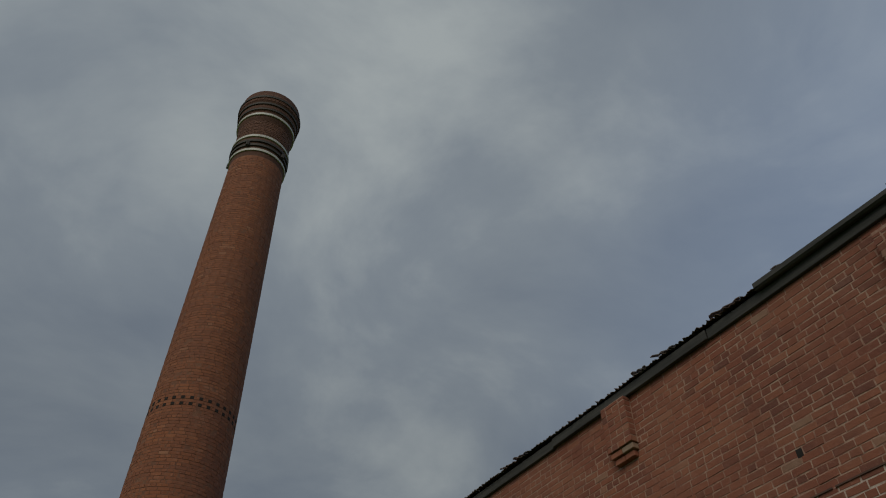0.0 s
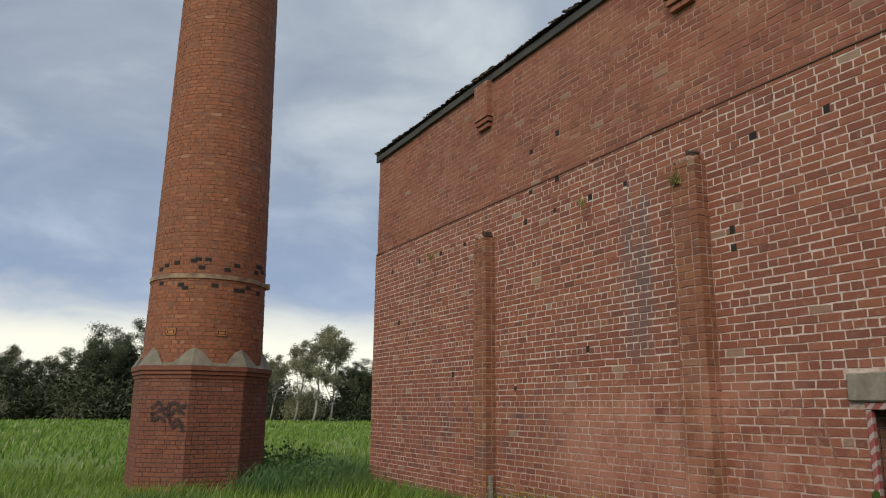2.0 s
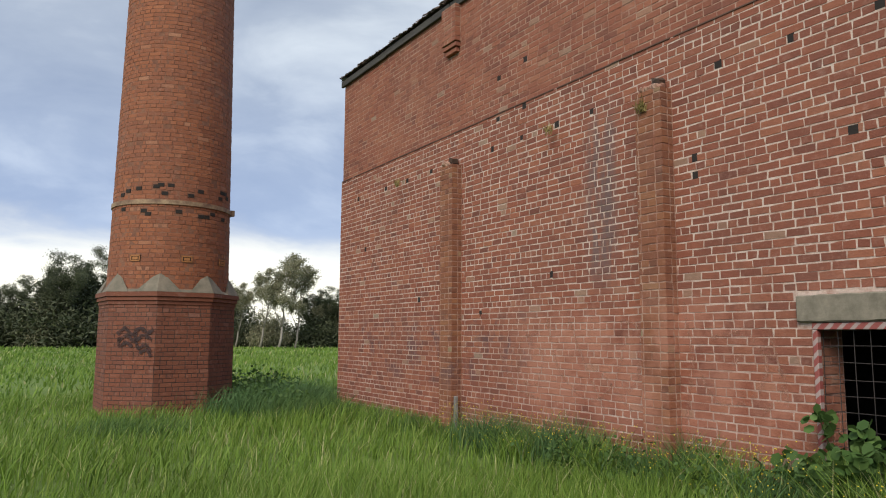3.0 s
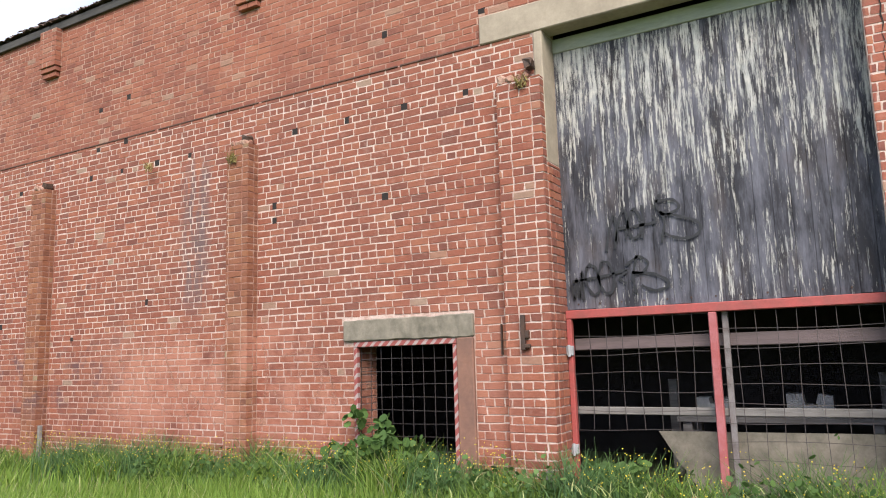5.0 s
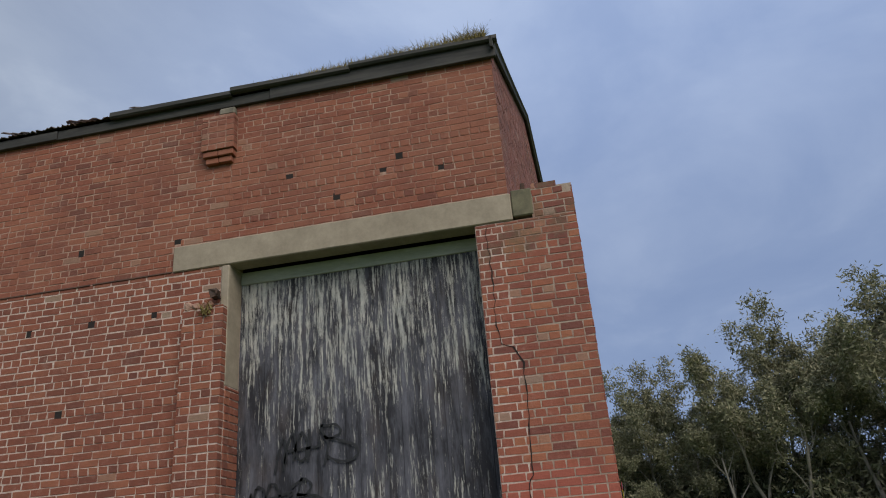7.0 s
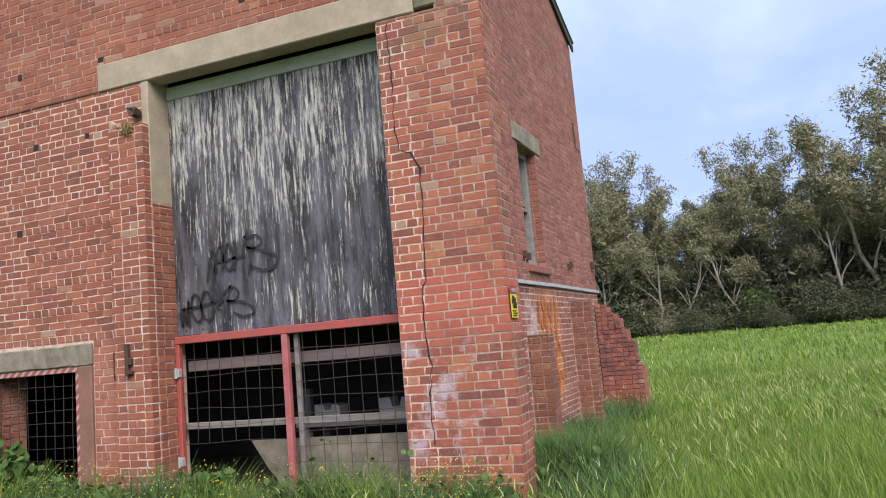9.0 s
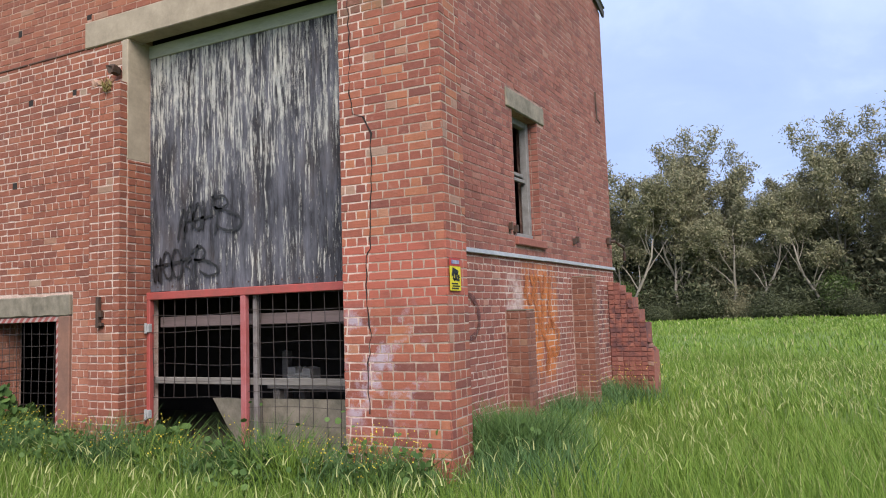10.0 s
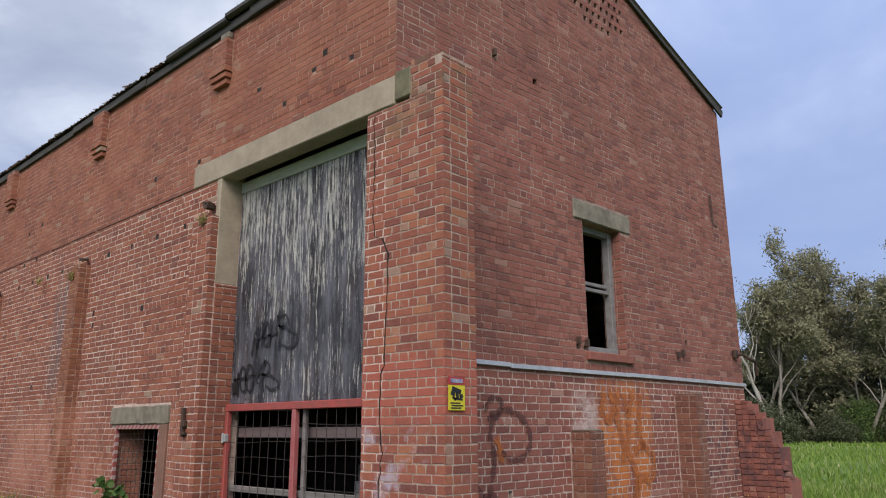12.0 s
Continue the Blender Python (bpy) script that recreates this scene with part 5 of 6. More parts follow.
def gable_tag():
    """Faded dark spray loops on the low gable wall beside the pier."""
    th = tagged(new("gable_tag"), "faded dark and orange spray-painted loops on the brick wall", "graffiti")
    faded = worn_spray("spray_faded", (0.07, 0.03, 0.032), (0.13, 0.05, 0.042), 0.75)
    orange = worn_spray("spray_orange", (0.46, 0.14, 0.03), (0.36, 0.11, 0.04), 0.75)
    wall = lambda u, z: (u, G - 0.006, z)
    for line in ([(8.20, 1.70), (8.34, 1.84), (8.50, 1.80), (8.44, 1.66), (8.26, 1.62)], [(8.30, 1.66), (8.62, 1.72), (8.90, 1.60), (8.99, 1.38), (8.88, 1.22), (8.66, 1.18), (8.48, 1.26)],
                 [(8.34, 1.60), (8.30, 1.42), (8.36, 1.22), (8.32, 0.98), (8.26, 0.80)], [(8.04, 0.96), (8.14, 0.84), (8.20, 0.62), (8.12, 0.36)], [(8.16, 0.80), (8.32, 0.82), (8.48, 0.70), (8.60, 0.46), (8.54, 0.24)],
                 [(8.10, 0.30), (8.26, 0.52), (8.36, 0.36), (8.46, 0.60)], [(12.80, 1.92), (12.87, 1.66), (12.80, 1.40)]):
        stroke(line, 0.045, wall, "spray_stroke", th, faded)
    stroke([(8.40, 1.42), (8.46, 1.30), (8.42, 1.22), (8.54, 1.20)], 0.05, wall, "spray_stroke", th, orange, "orange spray blot")
    for line in ([(10.55, 1.98), (10.48, 1.74), (10.66, 1.62), (10.78, 1.82), (10.66, 2.0)], [(10.86, 2.0), (10.84, 1.64), (10.94, 1.30), (10.90, 1.06)], [(11.02, 1.98), (11.10, 1.70), (11.24, 2.0)],
                 [(11.10, 1.60), (11.06, 1.22), (11.22, 0.92), (11.16, 0.58)], [(11.42, 1.98), (11.36, 1.52), (11.44, 1.22)], [(11.20, 1.22), (11.46, 1.28), (11.68, 1.10), (11.60, 0.84), (11.34, 0.88), (11.22, 0.70)]):
        stroke(line, 0.075, wall, "spray_stroke", th, orange, "faded orange spray stroke")


gable_tag()


def scrubbed_tag():
    """Ghosts of tags scrubbed off the long wall: pale rosy loops and slashes."""
    th = tagged(new("scrubbed_tag"), "pale rosy ghost of scrubbed-off spray loops on the long brick wall", "graffiti")
    ghost = worn_spray("spray_ghost", (0.46, 0.235, 0.17), (0.40, 0.19, 0.13), 0.5)
    wall = lambda u, z: (X0 + 0.0015, u, z)
    for line in ([(8.3, 1.75), (8.1, 1.1), (7.7, 0.75), (7.3, 0.7), (7.0, 1.0), (6.8, 1.5)], [(7.9, 1.8), (7.6, 1.2), (7.2, 0.55)], [(7.4, 1.7), (7.5, 1.2), (7.1, 0.9), (6.75, 0.6)],
                 [(8.8, 1.5), (8.4, 1.2), (8.6, 0.8), (8.95, 0.95), (8.9, 1.4), (8.5, 1.5)], [(5.95, 1.85), (5.85, 1.2), (5.95, 0.5), (5.8, 0.3)], [(5.6, 1.45), (5.2, 1.5), (4.95, 1.2), (5.15, 0.85), (5.55, 0.8), (5.75, 1.1)],
                 [(4.9, 1.55), (4.8, 1.0), (5.0, 0.75)], [(5.35, 1.2), (5.0, 1.35), (4.78, 1.1), (4.76, 0.8)], [(6.9, 1.65), (6.6, 1.55), (6.65, 1.0), (6.85, 0.8)], [(9.4, 1.3), (9.2, 0.9), (8.9, 0.7), (8.5, 0.62)]):
        stroke(line, 0.030, wall, "spray_stroke", th, ghost)


scrubbed_tag()

# ---------------------------------------------------------------- chimney stack
CX, CY = 3.565, 17.02
VIEW = radians(10.35)
TOWARD = Vector((-math.sin(VIEW), -math.cos(VIEW), 0))
RIGHT = Vector((math.cos(VIEW), -math.sin(VIEW), 0))


def stack_radius(z):
    return np.interp(z, [2.0, 20.9, 25.0], [1.235, 0.885, 0.86])


def facet(i, r):
    a = radians(-8.6 + 45 * i)
    return Vector((CX, CY, 0)) + (TOWARD * math.cos(a) + RIGHT * math.sin(a)) * r


def octagon(bm, r0, r1, z0, z1):
    lo = [bm.verts.new(facet(i, r0) + Vector((0, 0, z0))) for i in range(8)]
    hi = [bm.verts.new(facet(i, r1) + Vector((0, 0, z1))) for i in range(8)]
    for i in range(8):
        bm.faces.new((lo[i], lo[(i + 1) % 8], hi[(i + 1) % 8], hi[i]))
    bm.faces.new(lo[::-1]); bm.faces.new(hi)


def ring(bm, z0, z1, r0, r1, sides=64, inner=0.3):
    prof = [(r0, z0), (r1, z1), (r1 - inner, z1), (r0 - inner, z0)]
    loops = [[bm.verts.new((CX + r * math.cos(k * math.tau / sides), CY + r * math.sin(k * math.tau / sides), z)) for k in range(sides)] for r, z in prof]
    for a, b in zip(loops, loops[1:] + loops[:1]):
        for k in range(sides):
            bm.faces.new((a[k], a[(k + 1) % sides], b[(k + 1) % sides], b[k]))


chimney = tagged(new("chimney"), "tall tapering red brick chimney stack on an octagonal base", "chimney")
bm = bmesh.new()
octagon(bm, 1.385, 1.375, GROUND - 0.3, 2.12)
base = part("base", bm, mortar_base, chimney, "octagonal brick plinth with dark stains")
for i in range(8):
    a, b = facet(i, 1.385), facet(i + 1, 1.385)
    u_dir = (b - a).normalized()
    n_dir = Vector((u_dir.y, -u_dir.x, 0))
    if n_dir.dot(a - Vector((CX, CY, 0))) < 0:
        n_dir = -n_dir
    w = (b - a).length
    def place(u, d, z, a=a, u_dir=u_dir, n_dir=n_dir):
        d = d - 0.010 * (z - GROUND) / 2.2
        return np.stack([a.x + u_dir.x * u + n_dir.x * d, a.y + u_dir.y * u + n_dir.y * d, z], 1)
    rows = lay(0, w, GROUND - 0.05, 2.10, header_every=3, phase=i)
    v, f = brick_mesh(rows, place, 0.006)
    ob = arrays("base_brickwork", v, f, brick_base, base); ob["kind"] = "stuff"
bm = bmesh.new()
octagon(bm, 1.40, 1.40, 2.055, 2.125)
octagon(bm, 1.43, 1.43, 2.132, 2.205)
octagon(bm, 1.46, 1.46, 2.212, 2.30)
part("cornice", bm, brick_base, chimney, "stepped brick cornice")
bm = bmesh.new()
octagon(bm, 1.45, 1.20, 2.30, 2.44)
part("weathering", bm, stone_cap, chimney, "sloping weathered stone ledge")
for i in range(8):
    # broach stones over the corners lean back to the shaft
    bm = bmesh.new()
    c = facet(i, 1.45) + Vector((0, 0, 2.305))
    l = facet(i, 1.45).lerp(facet(i + 1, 1.45), 0.43) + Vector((0, 0, 2.305))
    r = facet(i, 1.45).lerp(facet(i - 1, 1.45), 0.43) + Vector((0, 0, 2.305))
    inn = facet(i, 0.9) + Vector((0, 0, 2.305))
    tip = facet(i, 1.19) + Vector((0, 0, 2.74))
    vs = [bm.verts.new(p) for p in (c, l, inn, r, tip)]
    for t in ((0, 1, 4), (1, 2, 4), (2, 3, 4), (3, 0, 4)):
        bm.faces.new([vs[k] for k in t])
    bm.faces.new([vs[k] for k in (3, 2, 1, 0)])
    part("broach_stone", bm, stone_cap, chimney)
bm = bmesh.new()
ring(bm, 2.2, 20.85, float(stack_radius(2.2)), float(stack_radius(20.85)), 64, 0.35)
shaft = part("shaft", bm, mortar_stack, chimney, "tapering round brick shaft")
THETA = lambda u: u / 1.05
around = math.tau * 1.05


def on_stack(u, d, z):
    r = stack_radius(z) + d
    return np.stack([CX + r * np.cos(THETA(u)), CY + r * np.sin(THETA(u)), z], 1)


face_u = (math.atan2(TOWARD.y, TOWARD.x) % math.tau) * 1.05
gaps = []
for du, z in ((-0.85, 4.32), (-0.62, 4.36), (-0.15, 4.26), (0.30, 4.25), (0.48, 4.36), (0.95, 4.30), (-0.5, 3.90), (0.1, 3.90), (0.75, 3.92), (-0.3, 4.40), (-1.0, 4.25), (1.2, 4.35), (-0.22, 4.43), (-0.05, 4.43), (0.62, 3.84), (0.5, 3.84), (-0.42, 3.83), (-0.95, 3.95), (1.0, 4.43), (1.12, 4.43), (1.05, 3.86)):
    gaps.append((face_u + du - 0.06, face_u + du + 0.06, z, z + 0.085))
for du in np.arange(-1.4, 1.5, 0.21):
    for z in (11.25, 11.42):
        gaps.append((face_u + du - 0.04, face_u + du + 0.04, z, z + 0.085))
for du, z in ((-0.60, 2.92), (0.27, 2.92), (1.05, 2.92)):
    gaps.append((face_u + du - 0.11, face_u + du + 0.11, z, z + 0.12))
rows = lay(0, around, 2.3, 20.8, gaps, header_every=4)
v, f = brick_mesh(rows, on_stack, 0.006, 0.003)
ob = arrays("shaft_brickwork", v, f, brick_stack, shaft); ob["kind"] = "stuff"
# black inserts in the brick gaps, coloured as the shade of empty holes
bm = bmesh.new()
for a, b, z0, z1 in gaps:
    u = (a + b) / 2
    ang = u / 1.05
    rr = float(stack_radius((z0 + z1) / 2))
    vs = box(bm, -(b - a) / 2, (b - a) / 2, -0.010, 0.05, z0 + 0.006, z1 - 0.006)
    bmesh.ops.transform(bm, verts=list(vs), matrix=Matrix.Translation((CX + rr * math.cos(ang), CY + rr * math.sin(ang), 0)) @ Matrix.Rotation(ang + math.pi / 2, 4, "Z"))
tagged(part("pocket_shadow", bm, void_black, chimney, "black inserts for the shade of empty putlog pockets"), kind="stuff")
for a, b, z0, z1 in gaps[-3:]:
    # square flue ports lined with ochre brick
    ang = (a + b) / 2.1
    rr = float(stack_radius((z0 + z1) / 2))
    bm = bmesh.new()
    for q in ((a, b, z0 - 0.005, z0 + 0.022), (a, b, z1 - 0.022, z1 + 0.005), (a, a + 0.028, z0, z1), (b - 0.028, b, z0, z1), (a + 0.05, b - 0.05, z0 + 0.03, z1 - 0.035)):
        vs = box(bm, q[0] - (a + b) / 2, q[1] - (a + b) / 2, -0.018, 0.03, q[2], q[3])
        bmesh.ops.transform(bm, verts=list(vs), matrix=Matrix.Translation((CX + rr * math.cos(ang), CY + rr * math.sin(ang), 0)) @ Matrix.Rotation(ang + math.pi / 2, 4, "Z"))
    part("flue_port", bm, ochre, chimney, "ochre brick lining of a flue port")
for nm, z0, z1, out, mat in (("steel_band", 4.08, 4.17, 0.030, hoop_white),):
    bm = bmesh.new()
    r = float(stack_radius(4.12))
    ring(bm, z0, z1, r + out, r + out, 64, 0.03)
    a = math.atan2(RIGHT.y, RIGHT.x) - 0.15
    box(bm, CX + (r + 0.05) * math.cos(a) - 0.05, CX + (r + 0.05) * math.cos(a) + 0.05, CY + (r + 0.05) * math.sin(a) - 0.05, CY + (r + 0.05) * math.sin(a) + 0.05, 4.06, 4.19, 0.008)
    part(nm, bm, simple("old_band", (0.36, 0.25, 0.15), (0.16, 0.09, 0.06), 5, 0.7, 0.1), chimney, "flaking rusty steel band with a clamp")
# the head: corbelled courses, hoops, an oversailing top
bm = bmesh.new()
prof = [(20.5, 0.885), (20.8, 0.92), (21.0, 0.92), (21.25, 0.95), (21.35, 0.95), (21.5, 0.90), (22.4, 0.91), (22.55, 0.96), (22.9, 0.98), (23.1, 1.03), (23.4, 1.03), (23.55, 1.08), (24.0, 1.08), (24.1, 1.04), (24.35, 1.04)]
HEAD = 0.30


def squat(z):
    """The oversailing top of the head is lower than it is wide."""
    return z + HEAD if z < 22.7 else 22.7 + HEAD + (z - 22.7) * 0.77


prof = [(squat(z), r) for z, r in prof]
lathe = prof + [(prof[-1][0], 0.6), (prof[0][0], 0.6)]
loops = [[bm.verts.new((CX + r * math.cos(k * math.tau / 64), CY + r * math.sin(k * math.tau / 64), z)) for k in range(64)] for z, r in lathe]
for a, b in zip(loops, loops[1:] + loops[:1]):
    for k in range(64):
        bm.faces.new((a[k], a[(k + 1) % 64], b[(k + 1) % 64], b[k]))
head = part("head", bm, brick_soot, chimney, "dark corbelled chimney head")
rows = np.vstack([lay(0, around, a, b, header_every=2) for a, b in ((squat(21.5), squat(22.4)), (squat(22.9), squat(23.1)), (squat(23.55), squat(24.0)))])
v, f = brick_mesh(rows, lambda u, d, z: np.stack([CX + (np.interp(z, [p[0] for p in prof], [p[1] for p in prof]) + d) * np.cos(THETA(u)), CY + (np.interp(z, [p[0] for p in prof], [p[1] for p in prof]) + d) * np.sin(THETA(u)), z], 1), 0.012, 0.005)
ob = arrays("head_brickwork", v, f, brick_soot, head); ob["kind"] = "stuff"
for z, r, mat, nm in ((20.72, 0.945, hoop_white, "pale_hoop"), (20.95, 0.965, hoop_dark, "dark_hoop"), (21.15, 0.985, hoop_dark, "dark_hoop"), (21.42, 0.975, hoop_white, "pale_hoop"), (22.62, 1.005, hoop_white, "pale_hoop"), (22.95, 1.03, hoop_dark, "dark_hoop"), (23.3, 1.07, hoop_dark, "dark_hoop"), (23.75, 1.115, hoop_dark, "dark_hoop")):
    bm = bmesh.new()
    ring(bm, squat(z), squat(z) + 0.10, r, r, 64, 0.06)
    part(nm, bm, mat, chimney)
for a in (1.2, 2.6, 4.0, 5.3):
    bm = bmesh.new()
    box(bm, CX + 1.0 * math.cos(a) - 0.05, CX + 1.0 * math.cos(a) + 0.05, CY + 1.0 * math.sin(a) - 0.05, CY + 1.0 * math.sin(a) + 0.05, 20.9 + HEAD, 21.1 + HEAD, 0.01)
    part("hoop_clamp", bm, hoop_dark, chimney)
spray_faint = worn_spray("spray_faint", (0.03, 0.02, 0.02), (0.06, 0.03, 0.028), 0.85)
fa, fb = facet(7, 1.385), facet(8, 1.385)
fdir = (fb - fa).normalized()
fout = Vector((fdir.y, -fdir.x, 0))
if fout.dot(fa - Vector((CX, CY, 0))) < 0:
    fout = -fout


def on_facet(u, z):
    p = fa + fdir * u + fout * (0.022 - 0.010 * (z - GROUND) / 2.2)
    return (p.x, p.y, z)


for line in ([(0.24, 1.46), (0.40, 1.58), (0.55, 1.46), (0.72, 1.58), (0.90, 1.50), (1.02, 1.56)], [(0.26, 1.34), (0.46, 1.44), (0.62, 1.32), (0.80, 1.44), (1.00, 1.36)], [(0.28, 1.40), (0.30, 1.24), (0.44, 1.30), (0.58, 1.22)], [(0.62, 1.50), (0.70, 1.20), (0.86, 1.26), (0.98, 1.12)], [(0.74, 1.10), (0.88, 1.16), (1.00, 1.04)]):
    stroke(line, 0.045, on_facet, "spray_stroke", chimney, spray_faint)

# ---------------------------------------------------------------- trees
def leaf_cloud(centres, per, spread, size, seed, droop=0.3):
    """Small leaf blades in clumps round the given centres."""
    g = np.random.default_rng(seed)
    c = np.repeat(np.array(centres), per, 0)
    n = len(c)
    off = g.normal(size=(n, 3)) * spread
    off[:, 2] *= 0.62
    p = c + off
    a = g.normal(size=(n, 3)); a[:, 2] -= droop; a /= np.linalg.norm(a, axis=1)[:, None]
    b = np.cross(a, g.normal(size=(n, 3))); b /= np.linalg.norm(b, axis=1)[:, None]
    s = (size * (0.6 + 0.8 * g.random(n)))[:, None]
    v = np.stack([p - a * s, p + b * s * 0.31, p + a * s, p - b * s * 0.31], 1).reshape(-1, 3)
    f = np.arange(4 * n).reshape(-1, 4)
    return v, f


def make_tree(name, height, seed, leaf, bark_mat, label, spread=0.36, bare=0.35, fork=5, density=46, size=0.235, clump=0.80):
    g = np.random.default_rng(seed)
    th = new(name)
    bm = bmesh.new()
    tips = []
    def limb(p, d, length, r, depth):
        pts, rad = [p.copy()], [r]
        q, dd = p.copy(), d.copy()
        for i in range(5):
            dd = (dd + Vector(g.normal(size=3)) * 0.16 + Vector((0, 0, 0.05))).normalized()
            q = q + dd * length / 5
            pts.append(q.copy()); rad.append(r * (1 - 0.13 * (i + 1)))
            if depth >= 2 or (depth == 1 and i > 2):
                tips.append(tuple(q))
        tube(bm, pts, rad, 6 if depth else 8)
        if depth < 3:
            for k in range(fork if depth == 0 else 3):
                s = (bare + (1 - bare) * (k + g.random()) / (fork if depth == 0 else 3)) if depth == 0 else 0.4 + 0.6 * g.random()
                base_i = min(4, int(s * 5))
                a = g.random() * math.tau
                out = Vector((math.cos(a), math.sin(a), 0.55 + 0.5 * g.random())).normalized()
                nd = (dd * 0.55 + out * 0.75).normalized()
                limb(pts[base_i + 1], nd, length * (spread + 0.2 * g.random()) * (1.15 if depth else 1.0), rad[base_i + 1] * 0.55, depth + 1)
    limb(Vector((0, 0, -0.3)), Vector((g.normal() * 0.06, g.normal() * 0.06, 1)).normalized(), height * 0.72, height * 0.017, 0)
    part("trunk", bm, bark_mat, th, smooth=True)
    if len(tips) > 190:
        tips = [tips[i] for i in g.choice(len(tips), 190, replace=False)]
    v, f = leaf_cloud(tips, density, height * 0.036 * clump, size * height / 18, seed + 1)
    crown = arrays("crown", v, f, leaf, th)
    crown["kind"] = "stuff"
    return tagged(th, label, "tree")


def plant(ob, m):
    ob.matrix_basis = m
    return ob


variants = [make_tree("gum_tree", 20, 11 + 5 * i, gum_leaf, bark, "tall gum tree with pale limbs and grey-green leaves", density=d, bare=b, fork=k) for i, (d, b, k) in enumerate(((44, 0.26, 6), (38, 0.36, 6), (48, 0.24, 7), (34, 0.40, 5)))]
dark_variants = [make_tree("dark_tree", 11, 51 + 3 * i, dark_leaf, bark_dark, "dense dark-leaved tree on the far side of the paddock", spread=0.46, bare=0.12, fork=8, density=95, size=0.26, clump=1.15) for i in range(2)]


def make_bush(seed, leaf, label):
    """A leafy mound: stems from one root, clumps of leaves down to the ground, an uneven outline."""
    g = np.random.default_rng(seed)
    th = new("bush")
    bm = bmesh.new()
    ends = []
    for i in range(46):
        a, e = g.random() * math.tau, math.asin(g.random() ** 0.8)
        r = 2.6 * (0.62 + 0.45 * g.random())
        end = Vector((math.cos(a) * math.cos(e) * r, math.sin(a) * math.cos(e) * r, 0.3 + math.sin(e) * r * 1.45 * (0.75 + 0.4 * g.random())))
        ends.append(tuple(end)); ends.append(tuple(end * 0.66))
        if i % 4 == 0:
            tube(bm, [(0, 0, -0.2), tuple(end * 0.45 + Vector((0, 0, 0.3))), tuple(end)], [0.07, 0.05, 0.02], 5)
    part("trunk", bm, bark_dark, th)
    v, f = leaf_cloud(ends, 120, 0.55, 0.15, seed + 1, 0.1)
    crown = arrays("crown", v, f, leaf, th)
    crown["kind"] = "stuff"
    return tagged(th, label, "bush")


bushes = [make_bush(81, dark_leaf, "dark understorey bush at the paddock edge"), make_bush(85, green_leaf, "thick green bush under the gum trees"), make_bush(89, gum_leaf, "grey-green bush under the gum trees")]
used = set()


def put_tree(kinds, i, az, dist, scale, group):
    a = radians(az)
    x, y = 0.5 + dist * math.sin(a), -2.5 + dist * math.cos(a)
    src = kinds[i % len(kinds)]
    m = Matrix.Translation((x, y, float(ground_height(np.array(x), np.array(y))))) @ Matrix.Rotation(i * 2.39, 4, "Z") @ Matrix.Diagonal((scale, scale, scale * (0.92 + 0.16 * ((i * 37) % 10) / 10), 1))
    if src.name in used:
        ob = copy_thing(src, Matrix())
        ob.matrix_basis = m
    else:
        used.add(src.name)
        ob = src
        ob.matrix_basis = m
    tagged(ob, group=group)


k = 0
for az in np.arange(66, 121, 2.1):
    for row, (dist, sc) in enumerate(((92, 0.95), (101, 1.12))):
        put_tree(variants, k, az + rng.normal() * 0.6 + row, dist + rng.normal() * 2.5, sc * 0.75 * (0.90 + 0.22 * rng.random()) * (1 + 0.024 * max(0, az - 94)), "gum trees along the paddock edge")
        k += 1
# mostly dark leaves: the shaded band below the gums is put into leaf colour
for az in np.arange(65, 121, 1.7):
    put_tree(bushes, (0, 0, 0, 1, 0, 0, 0, 2, 0)[int(az * 10) % 9], az + rng.normal() * 0.7, 91 + rng.normal() * 2.5, 0.45 + 0.9 * rng.random(), "bushes under the gum trees")
for az in np.arange(65, 121, 1.9):
    put_tree(bushes, (0, 2)[int(az * 10) % 2], az + rng.normal() * 0.4, 99 + rng.normal() * 2, 1.7 + 1.1 * rng.random(), "bushes under the gum trees")
for az in np.arange(65, 121, 1.9):
    put_tree(dark_variants, int(az * 7), az + rng.normal() * 0.5, 108 + rng.normal() * 1.5, 0.8 + 0.25 * rng.random(), "dark trees behind the gum trees")
for j, az in enumerate(np.arange(-24, 27, 1.7)):
    put_tree(bushes, 0 if j % 4 else 2, az + rng.normal() * 0.4, 108 + rng.normal() * 4, 0.85 + 0.4 * rng.random(), "bushes along the northern edge")
for j, (az, d, sc) in enumerate(((-9, 105, 0.62), (-6.5, 107, 0.58), (-4.2, 104, 0.66), (-1.8, 106, 0.56), (0.2, 108, 0.55), (2.4, 104, 0.70), (3.9, 102, 0.74), (5.4, 105, 0.70), (7.4, 107, 0.6), (9.6, 106, 0.6), (12.2, 107, 0.56), (14.6, 108, 0.52), (20.6, 103, 0.55), (22.0, 105, 0.52), (24.2, 104, 0.58))):
    put_tree(dark_variants, j, az, d, sc, "dark round trees along the northern edge")
    put_tree(bushes, 0, az + 0.5, d + 1.5, sc * 2.9, "dark round trees along the northern edge")
for j, (az, d, sc) in enumerate(((16.6, 98, 0.50), (17.9, 96, 0.56), (19.1, 99, 0.50), (14.9, 102, 0.42), (20.6, 104, 0.36), (9.5, 104, 0.42), (-2.8, 112, 0.42), (23, 100, 0.4))):
    put_tree(variants, (0, 2, 2, 0)[j % 4], az, d, sc * 0.95, "gum trees to the north")

bare_tree = make_tree("bare_tree", 20, 143, gum_leaf, pale_bark, "nearly bare pale-limbed gum tree at the paddock edge", bare=0.2, fork=8, density=3)
put_tree([bare_tree], 0, 73.6, 86, 0.80, "gum trees along the paddock edge")

